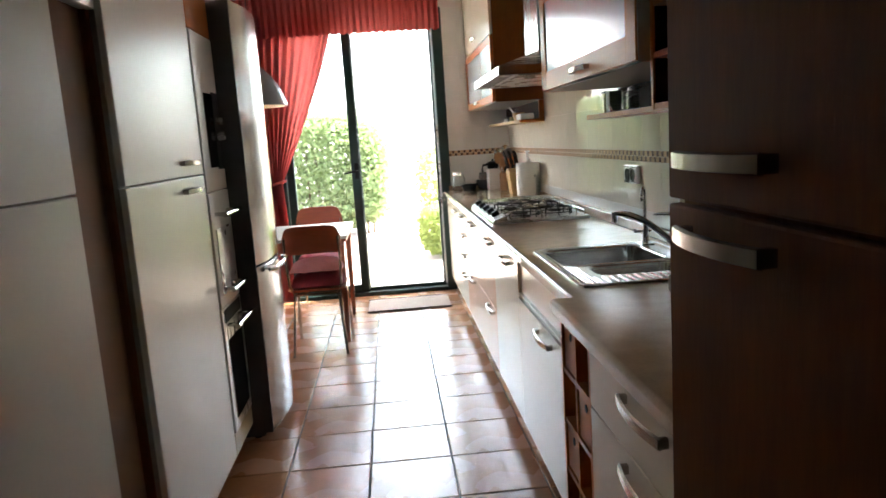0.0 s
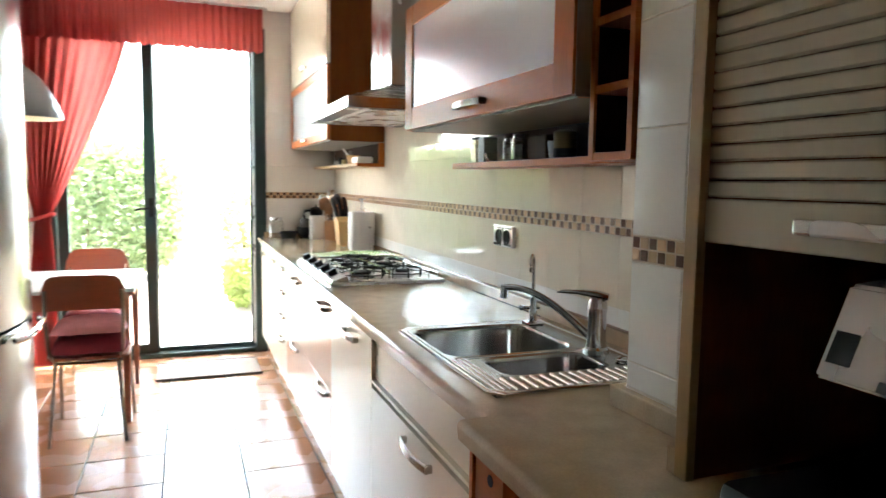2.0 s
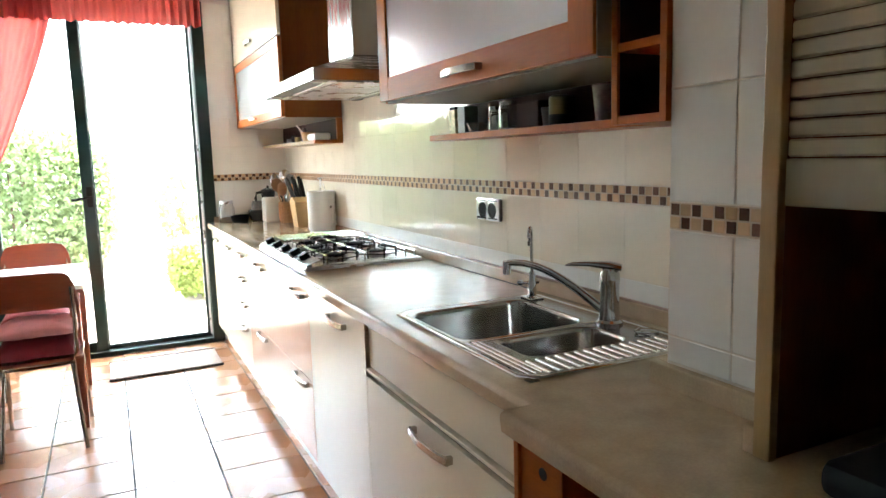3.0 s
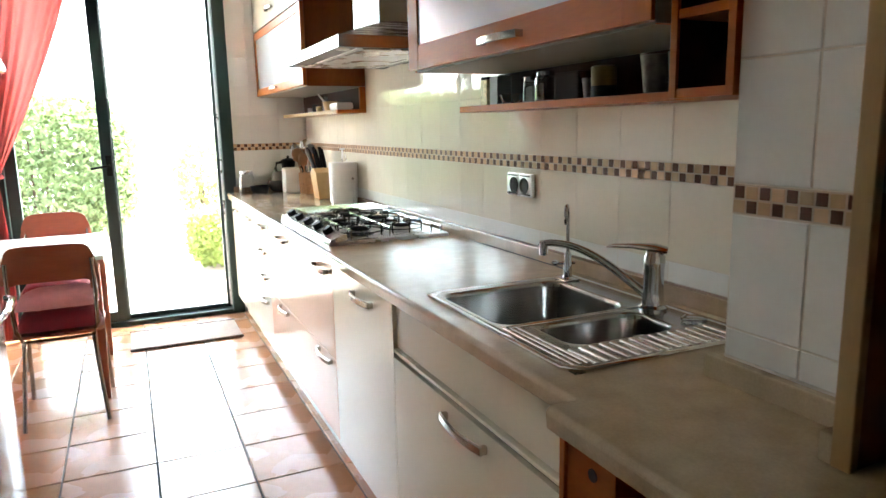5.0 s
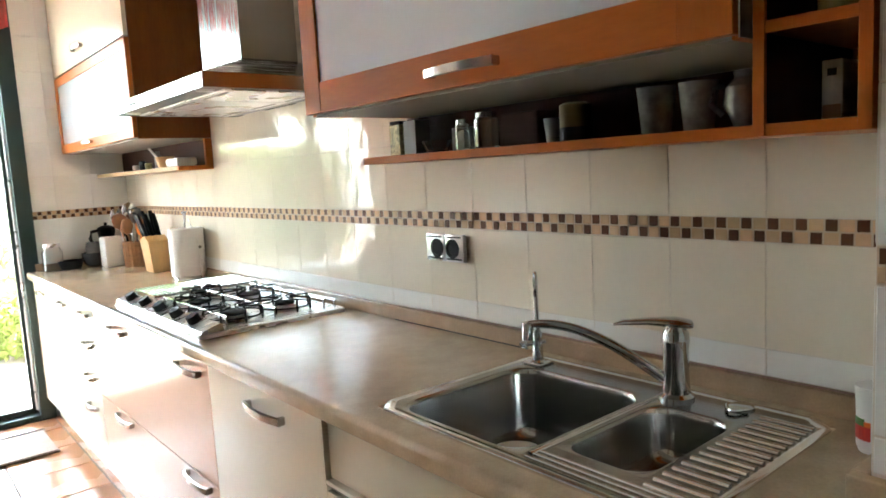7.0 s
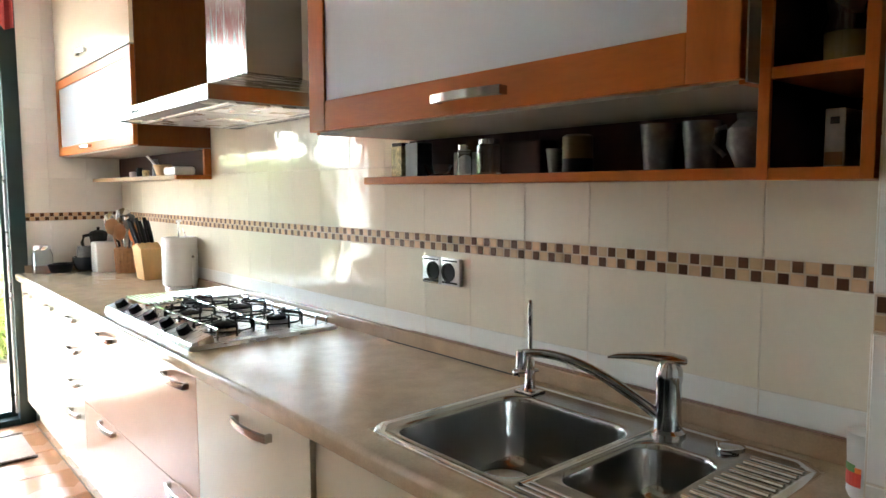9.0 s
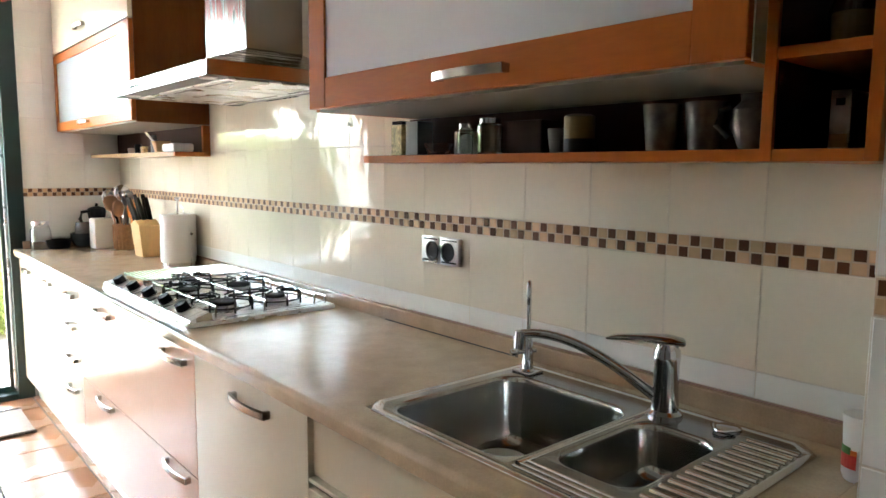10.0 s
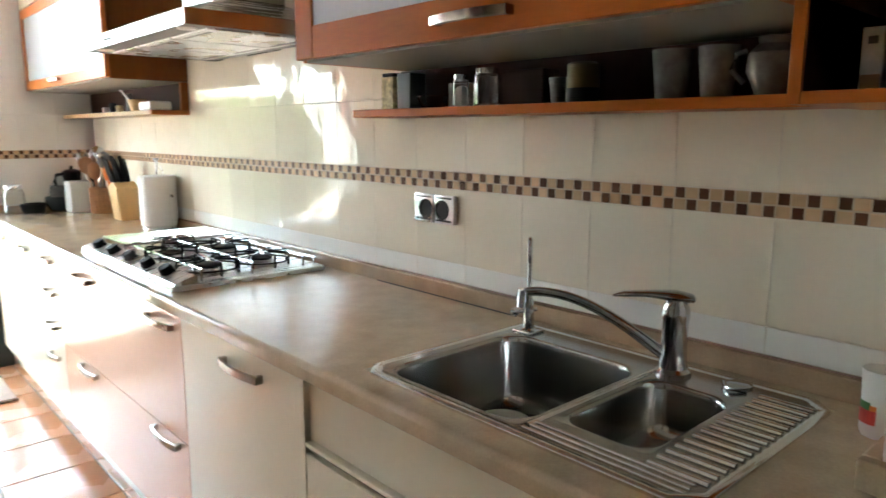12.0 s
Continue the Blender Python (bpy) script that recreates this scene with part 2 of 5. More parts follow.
def box(x0, x1, y0, y1, z0, z1, bevel=0.0, bm=None, segments=2):
    bm = bm or bmesh.new()
    made = bmesh.ops.create_cube(bm, size=1)["verts"]
    lo, hi = (min(x0, x1), min(y0, y1), min(z0, z1)), (max(x0, x1), max(y0, y1), max(z0, z1))
    for v in made:
        v.co = Vector([lo[i] if v.co[i] < 0 else hi[i] for i in range(3)])
    if bevel:
        edges = {e for v in made for e in v.link_edges}
        bmesh.ops.bevel(bm, geom=list(edges), offset=bevel, segments=segments, affect="EDGES", profile=0.5)
    return bm


def rod(p0, p1, r0, r1=None, seg=14, bm=None):
    bm = bm or bmesh.new()
    p0, p1 = Vector(p0), Vector(p1)
    way = p1 - p0
    m = Matrix.Translation((p0 + p1) / 2) @ way.to_track_quat("Z", "Y").to_matrix().to_4x4()
    bmesh.ops.create_cone(bm, cap_ends=True, segments=seg, radius1=r0, radius2=r0 if r1 is None else r1, depth=way.length, matrix=m)
    return bm


def lathe(profile, centre, seg=28, bm=None, turn=None):
    """Turns (radius, height) pairs about an upright axis through centre."""
    bm = bm or bmesh.new()
    c = Vector(centre)
    rings = []
    for r, h in profile:
        ring = []
        for k in range(seg):
            a = 2 * math.pi * k / seg
            p = Vector((r * math.cos(a), r * math.sin(a), h))
            ring.append(bm.verts.new(c + (turn @ p if turn else p)))
        rings.append(ring)
    for a, b in zip(rings, rings[1:]):
        for k in range(seg):
            bm.faces.new((a[k], a[(k + 1) % seg], b[(k + 1) % seg], b[k]))
    for ring, r in ((rings[0], profile[0][0]), (rings[-1], profile[-1][0])):
        if r > 1e-4:
            bm.faces.new(ring)
    bmesh.ops.remove_doubles(bm, verts=bm.verts, dist=1e-5)
    return bm


def tube(points, r, seg=10, bm=None, flat=1.0):
    """A rod swept along points; flat: its height over its width."""
    bm = bm or bmesh.new()
    pts = [Vector(p) for p in points]
    rings = []
    up = Vector((0, 0, 1))
    for i, p in enumerate(pts):
        t = (pts[min(i + 1, len(pts) - 1)] - pts[max(i - 1, 0)]).normalized()
        side = t.cross(up)
        if side.length < 0.05:
            side = t.cross(Vector((1, 0, 0)))
        side.normalize()
        top = side.cross(t).normalized()
        rr = r[i] if isinstance(r, (list, tuple)) else r
        rings.append([bm.verts.new(p + side * (rr * math.cos(2 * math.pi * k / seg)) + top * (rr * flat * math.sin(2 * math.pi * k / seg))) for k in range(seg)])
    for a, b in zip(rings, rings[1:]):
        for k in range(seg):
            bm.faces.new((a[k], a[(k + 1) % seg], b[(k + 1) % seg], b[k]))
    bm.faces.new(rings[0]), bm.faces.new(rings[-1])
    return bm


def loop_rr(cx, cy, hx, hy, r, z, n=6):
    pts = []
    for sx, sy, a0 in ((1, 1, 0), (-1, 1, 90), (-1, -1, 180), (1, -1, 270)):
        for k in range(n + 1):
            a = radians(a0 + 90 * k / n)
            pts.append(Vector((cx + sx * (hx - r) + r * math.cos(a), cy + sy * (hy - r) + r * math.sin(a), z)))
    return pts


def loft(loops, bm=None, cap0=False, cap1=True):
    bm = bm or bmesh.new()
    rows = [[bm.verts.new(p) for p in loop] for loop in loops]
    n = len(rows[0])
    for a, b in zip(rows, rows[1:]):
        for k in range(n):
            bm.faces.new((a[k], a[(k + 1) % n], b[(k + 1) % n], b[k]))
    if cap0:
        bm.faces.new(rows[0])
    if cap1:
        bm.faces.new(rows[-1])
    return bm


def extrude_y(profile, y0, y1, bm=None):
    """An upright (x, z) outline drawn out along y."""
    bm = bm or bmesh.new()
    a = [bm.verts.new((x, y0, z)) for x, z in profile]
    b = [bm.verts.new((x, y1, z)) for x, z in profile]
    n = len(a)
    for k in range(n):
        bm.faces.new((a[k], a[(k + 1) % n], b[(k + 1) % n], b[k]))
    bm.faces.new(a), bm.faces.new(b)
    return bm


def bow_handle(parent, face, y, z, length, out=-1, high=0.022, deep=0.032, mat_=None, name="handle"):
    """A flat bowed bar on two feet, lying along y on a front at x = face."""
    bm = bmesh.new()
    n, th = 14, 0.006
    rows = []
    for k in range(n + 1):
        s = 2 * k / n - 1
        d = deep * (0.62 + 0.38 * (1 - s * s))
        yy = y + s * length / 2
        rows.append([bm.verts.new((face + out * (d - e), yy, z + h * high / 2)) for e, h in ((0, -0.8), (0, 0.8), (th, 1), (th, -1))])
    for a, b in zip(rows, rows[1:]):
        for k in range(4):
            bm.faces.new((a[k], a[(k + 1) % 4], b[(k + 1) % 4], b[k]))
    bm.faces.new(rows[0]), bm.faces.new(rows[-1])
    for s in (-1, 1):
        yy = y + s * (length / 2 - 0.007)
        box(face - out * 0.0, face + out * deep * 0.63, yy - 0.006, yy + 0.006, z - high * 0.42, z + high * 0.42, bm=bm)
    return part(name, bm, mat_ or NICKEL, parent, "bowed satin metal handle", smooth=True)


# ---- plan ----
END = 0.28            # inner face of the garden wall
LEFT = -2.42          # inner face of the wall behind the tall units
BACK = -7.4
TOP = 2.62
FACE = -0.582         # fronts of the base units
NEAR_FACE = -0.640    # fronts of the deeper base units
LFACE = -1.80         # fronts of the tall units opposite
JAMB_R, JAMB_L, HEAD = -0.54, -2.05, 2.48

# room shell
wall_east = solid("wall_east", box(0.0010, 0.25, BACK, END + 0.25, 0, TOP), GROUT, "kitchen wall behind the worktop, tiled", "wall", "structure")
wall_west = solid("wall_west", box(LEFT - 0.2, LEFT, BACK, END + 0.25, 0, TOP), PLASTER, "plain pale plastered wall", "wall", "structure")
solid("wall_south", box(LEFT, 0.004, BACK - 0.2, BACK, 0, TOP), PLASTER, "plain plastered wall closing the room", "wall", "structure")
bm = box(JAMB_R, 0.004, END + 0.0014, END + 0.25, 0, TOP)
box(LEFT, JAMB_L, END + 0.0014, END + 0.25, 0, TOP, bm=bm)
box(JAMB_L, JAMB_R, END + 0.0014, END + 0.25, HEAD, TOP, bm=bm)
wall_north = solid("wall_north", bm, PLASTER, "white wall around the glazed garden door", "wall", "structure")
solid("ceiling", box(LEFT, 0.004, BACK, END + 0.25, TOP, TOP + 0.15), CEILING, "plain white ceiling", "ceiling", "structure")
floor = solid("floor", box(LEFT, 0.004, BACK, END + 0.25, -0.12, -0.004), FLOOR_GROUT, "floor of glazed terracotta tiles with dark joints", "floor", "structure")
ground = solid("ground", box(-400, 400, END + 0.25, 900, -0.2, -0.03), PAVING, "pale sunlit terrace paving", "terrace", "structure")


# garden door
def garden_door():
    door = thing("door_1", ((JAMB_L + JAMB_R) / 2, END + 0.05, 0), "dark green aluminium glazed sliding door to the garden", "door", kind="structure")
    y0, y1 = END - 0.02, END + 0.09

    def bar(name, x0, x1, z0, z1, ya=y0, yb=y1):
        return part(name, box(x0, x1, ya, yb, z0, z1, 0.004), FRAME_GREEN, door)
    bar("frame_post", JAMB_R - 0.084, JAMB_R, 0, HEAD)
    bar("frame_post", JAMB_L, JAMB_L + 0.07, 0, HEAD)
    bar("frame_head", JAMB_L + 0.07, JAMB_R - 0.084, HEAD - 0.06, HEAD)
    bar("threshold", JAMB_L + 0.07, JAMB_R - 0.084, 0.0, 0.035)
    # leaf beside the hinge side of the worktop, and the leaf with the handle
    for name, xa, xb, yy, low in (("sliding_leaf", -1.395, JAMB_R - 0.086, END + 0.05, 0.045), ("fixed_leaf", JAMB_L + 0.072, -1.335, END + 0.01, 0.10)):
        bm = box(xa, xa + 0.07, yy, yy + 0.036, 0.036, HEAD - 0.062, 0.003)
        box(xb - (0.03 if name == "sliding_leaf" else 0.075), xb, yy, yy + 0.036, 0.036, HEAD - 0.062, 0.003, bm=bm)
        xr = xb - (0.03 if name == "sliding_leaf" else 0.075)
        box(xa + 0.07, xr, yy, yy + 0.036, 0.036, 0.036 + low * 0.7, 0.003, bm=bm)
        box(xa + 0.07, xr, yy, yy + 0.036, HEAD - 0.13, HEAD - 0.062, 0.003, bm=bm)
        leaf = part(name, bm, FRAME_GREEN, door)
        pane = part("pane", box(xa + 0.06, xr + 0.01, yy + 0.016, yy + 0.021, 0.04, HEAD - 0.1), PANE, leaf, "clear glass pane")
        pane.visible_shadow = False
    bm = rod((-1.365, END + 0.01, 1.13), (-1.365, END - 0.045, 1.13), 0.008)
    rod((-1.365, END - 0.04, 1.13), (-1.475, END - 0.045, 1.115), 0.008, bm=bm)
    box(-1.383, -1.347, END + 0.004, END + 0.01, 1.06, 1.20, 0.002, bm=bm)
    part("door_handle", bm, BLACK, door, "black lever handle", smooth=True)
    bm = box(JAMB_R - 0.097, JAMB_R - 0.085, END + 0.02, END + 0.05, 0.06, HEAD - 0.06, 0.002)
    part("gasket_strip", bm, ALU, door, "bright metal edge strip")


garden_door()


# curtain and valance
def curtain():
    rail = thing("curtain", (-1.75, END - 0.14, 0), "red gathered curtain tied back beside the glazed door", "curtain")
    bm = bmesh.new()
    nu, nv = 90, 44
    grid = []
    for j in range(nv + 1):
        z = 2.40 - (2.40 - 0.03) * j / nv
        if z > 1.07:
            s = (2.40 - z) / (2.40 - 1.07)
            right = -1.47 - 0.53 * (s ** 1.25)
            left = -2.25 + 0.15 * s ** 2
        else:
            s = (1.07 - z) / 1.04
            right = -2.00 + 0.02 * math.sin(3 * s)
            left = -2.10 - 0.10 * s
        row = []
        for i in range(nu + 1):
            u = i / nu
            fold = math.sin(u * 2 * math.pi * 11 + 0.7 * math.sin(5 * u) + z * 0.6)
            deep = 0.02 + 0.014 * math.sin(u * 9 + 2 * z)
            row.append(bm.verts.new((left + (right - left) * u, END - 0.115 + deep * fold, z)))
        grid.append(row)
    for a, b in zip(grid, grid[1:]):
        for i in range(nu):
            bm.faces.new((a[i], a[i + 1], b[i + 1], b[i]))
    bmesh.ops.solidify(bm, geom=bm.faces[:], thickness=0.0015)
    part("drape", bm, RED_CLOTH, rail, smooth=True)
    bm = bmesh.new()
    ring = [(-2.05 + 0.072 * math.cos(a), END - 0.115 + 0.062 * math.sin(a), 1.07 + 0.02 * math.cos(a)) for a in [2 * math.pi * k / 24 for k in range(25)]]
    part("tieback", tube(ring, 0.014, 8, bm), RED_CLOTH, rail, smooth=True)
    val = thing("valance", (-1.4, END - 0.2, 2.2), "red ruffled valance with a scalloped patterned hem", "curtain")
    bm = bmesh.new()
    grid = []
    nu, nv = 180, 10
    for j in range(nv + 1):
        row = []
        for i in range(nu + 1):
            u = i / nu
            x = LEFT + 0.02 + u * (JAMB_R - 0.03 - LEFT - 0.02)
            z = 2.585 - (0.305 + 0.012 * abs(math.sin(u * math.pi * 26))) * j / nv
            f = j / nv
            row.append(bm.verts.new((x, END - 0.175 + (0.012 + 0.012 * f) * math.sin(u * 2 * math.pi * 34 + 0.5 * math.sin(13 * u)), z)))
        grid.append(row)
    for a, b in zip(grid, grid[1:]):
        for i in range(nu):
            bm.faces.new((a[i], a[i + 1], b[i + 1], b[i]))
    bmesh.ops.solidify(bm, geom=bm.faces[:], thickness=0.0015)
    part("ruffle", bm, RED_CLOTH, val, smooth=True)
    part("pelmet_rail", rod((LEFT + 0.01, END - 0.15, 2.597), (JAMB_R, END - 0.15, 2.597), 0.012), ALU, val)


curtain()


# ---- base units along the tiled wall ----
def carcass(unit, y0, y1, face, z0=0.13, z1=0.858, name="body"):
    t = 0.018
    part("side_board", box(face + 0.02, -0.03, y0 + 0.001, y0 + t, z0, z1), CARCASS, unit)
    part("side_board", box(face + 0.02, -0.03, y1 - t, y1 - 0.001, z0, z1), CARCASS, unit)
    part("bottom_board", box(face + 0.02, -0.03, y0 + t, y1 - t, z0, z0 + t), CARCASS, unit)
    part("back_board", box(-0.048, -0.031, y0 + t, y1 - t, z0 + t, z1 - t), CARCASS, unit)
    part("plinth", box(face + 0.06, face + 0.075, y0, y1, 0.0, z0), LACQUER, unit)


def front(unit, name, y0, y1, z0, z1, face, mat_=None, handle=None, length=0.14):
    p = part(name, box(face, face + 0.019, y0 + 0.0015, y1 - 0.0015, z0 + 0.0015, z1 - 0.0015, 0.0015), mat_ or LACQUER, unit)
    if handle:
        for hy, hz in handle:
            bow_handle(p, face, hy, hz, length)
    return p


def base_unit(y0, y1, label):
    return thing("base_cabinet", ((FACE + 0) / 2, (y0 + y1) / 2, 0), label, "cabinet", "base cabinets along the tiled wall")


u = base_unit(-0.26, END - 0.004, "cream lacquered base cabinet beside the garden door")
carcass(u, -0.26, END - 0.004, FACE)
front(u, "drawer_front", -0.26, END - 0.004, 0.75, 0.858, FACE, None, [(0.0, 0.80)])
front(u, "door", -0.26, END - 0.004, 0.13, 0.75, FACE)
u = base_unit(-0.72, -0.26, "cream lacquered base cabinet with one drawer")
carcass(u, -0.72, -0.26, FACE)
front(u, "drawer_front", -0.72, -0.26, 0.75, 0.858, FACE, None, [(-0.52, 0.80)])
front(u, "door", -0.72, -0.26, 0.13, 0.75, FACE)
u = base_unit(-1.12, -0.72, "cream lacquered base cabinet with four drawers")
carcass(u, -1.12, -0.72, FACE)
for z0, z1, hz in ((0.75, 0.858, 0.805), (0.60, 0.75, 0.662), (0.45, 0.60, 0.512), (0.13, 0.45, 0.372)):
    front(u, "drawer_front", -1.12, -0.72, z0, z1, FACE, None, [(-0.97, hz)], 0.15)
u = base_unit(-2.445, -1.12, "wide two-drawer unit under the hob, glossy fronts tinted salmon for floor reflection")
carcass(u, -2.445, -1.12, FACE)
# The salmon tone stands for the floor mirrored in cream fronts.
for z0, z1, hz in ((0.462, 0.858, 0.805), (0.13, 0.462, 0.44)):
    front(u, "drawer_front", -2.445, -1.12, z0, z1, FACE, LACQUER_FLOOR_TINT, [(-1.50, hz), (-2.29, hz)], 0.20)
u = base_unit(-3.10, -2.445, "cream lacquered full-height cabinet door")
carcass(u, -3.10, -2.445, FACE)
front(u, "door", -3.10, -2.445, 0.13, 0.858, FACE, None, [(-2.822, 0.795)], 0.20)
u = base_unit(-4.05, -3.10, "cream sink cabinet with a pull-out front and a pale metal ledge")
carcass(u, -4.05, -3.10, FACE + 0.03)
front(u, "fixed_panel", -4.05, -3.10, 0.707, 0.858, FACE + 0.012)
front(u, "pull_out_front", -4.05, -3.10, 0.13, 0.682, FACE, None, [(-3.578, 0.642)], 0.22)
part("ledge", box(FACE - 0.001, FACE + 0.03, -4.048, -3.102, 0.6955, 0.7055, 0.002), LACQUER, u)
part("shadow_gap", box(FACE + 0.012, FACE + 0.03, -4.048, -3.102, 0.682, 0.6953), DARK_GAP, u)


def wine_unit():
    y0, y1 = -4.325, -4.052
    u = thing("wine_rack_cabinet", (NEAR_FACE / 2, (y0 + y1) / 2, 0), "cherry wood unit of small drawers and open bottle cubes", "cabinet")
    t = 0.014
    bm = box(NEAR_FACE, -0.03, y0, y0 + t, 0.0, 0.858, 0.001)
    box(NEAR_FACE, -0.03, y1 - t, y1, 0.0, 0.858, 0.001, bm=bm)
    mid = (y0 + y1) / 2
    box(NEAR_FACE + 0.002, -0.03, mid - t / 2, mid + t / 2, 0.1, 0.856, bm=bm)
    n, pitch = 5, 0.1458
    for k in range(n + 1):
        z = 0.856 - k * pitch
        box(NEAR_FACE + 0.002, -0.03, y0 + t, mid - t / 2, z - t, z, bm=bm)
        box(NEAR_FACE + 0.002, -0.03, mid + t / 2, y1 - t, z - t, z, bm=bm)
    part("frame", bm, CHERRY_UP, u)
    part("back_panel", box(-0.03, -0.022, y0 + t, y1 - t, 0.1, 0.85), DARK_SHADED_WOOD, u)
    for k in range(n):
        zt = 0.856 - k * pitch - t
        zb = zt - pitch + t
        a, b = ((mid + t / 2, y1 - t), (y0 + t, mid - t / 2))[k % 2]
        d = part("small_drawer", box(NEAR_FACE + 0.006, -0.2, a + 0.002, b - 0.002, zb + 0.002, zt - 0.002, 0.001), CHERRY, u)
        part("finger_hole", rod((NEAR_FACE + 0.0045, (a + b) / 2 - 0.012, zt - 0.03), (NEAR_FACE + 0.0065, (a + b) / 2 - 0.012, zt - 0.03), 0.011), DARK_GAP, d)


wine_unit()
u = thing("drawer_cabinet", (NEAR_FACE / 2, -4.66, 0), "cream lacquered deep drawer cabinet beside the tall wooden unit", "cabinet", "base cabinets along the tiled wall")
carcass(u, -4.996, -4.325, NEAR_FACE)
for z0, z1, hz in ((0.70, 0.858, 0.815), (0.42, 0.70, 0.665), (0.13, 0.42, 0.36)):
    front(u, "drawer_front", -4.996, -4.325, z0, z1, NEAR_FACE, None, [(-4.685, hz)], 0.22)


# worktop, with the sink cut out
def worktop():
    top = thing("worktop", (-0.3, -2.2, 0.86), "polished beige speckled stone worktop with an upstand", "worktop")

    def outline(x):
        r = 0.012
        pts = [(-0.002, 0.86), (-0.002, 0.90)]
        pts += [(x + r - r * math.sin(radians(a)), 0.90 - r + r * math.cos(radians(a))) for a in range(0, 91, 18)]
        return pts + [(x + 0.003, 0.862), (x + 0.005, 0.86)]
    bm = extrude_y(outline(-0.61), -3.26, END - 0.003)
    x = -0.61
    strip = [(-0.540, 0.86), (-0.540, 0.90)] + outline(x)[2:]
    extrude_y(strip, -3.955, -3.26, bm)
    box(-0.075, -0.002, -3.955, -3.26, 0.86, 0.90, bm=bm)
    extrude_y(outline(-0.61), -4.05, -3.955, bm)
    extrude_y(outline(-0.666), -4.996, -4.05, bm)
    part("slab", bm, STONE_TOP, top)
    # Upright faces along the walls use the stone copy with shade in it.
    part("upstand", box(-0.024, -0.002, -4.06, END - 0.003, 0.9, 0.943, 0.003), STONE_SHADED, top)
    part("sealing_line", box(-0.0275, -0.0235, -3.20, -2.62, 0.9, 0.9025, 0.0005), DARK_GAP, top)
    part("sealing_line", box(-0.013, -0.0015, -4.06, -2.72, 0.9432, 0.9448, 0.0005), BROWN_PANEL, top)
    part("end_upstand", box(-0.56, -0.025, END - 0.024, END - 0.003, 0.9, 0.943, 0.003), STONE_SHADED, top)
    bm = box(-0.338, -0.317, -4.386, -4.062, 0.9, 0.943, 0.003)
    box(-0.439, -0.338, -4.386, -4.366, 0.9, 0.943, 0.003, bm=bm)
    box(-0.317, -0.025, -4.0835, -4.062, 0.9, 0.943, 0.003, bm=bm)
    part("column_upstand", bm, STONE_TOP, top)


worktop()


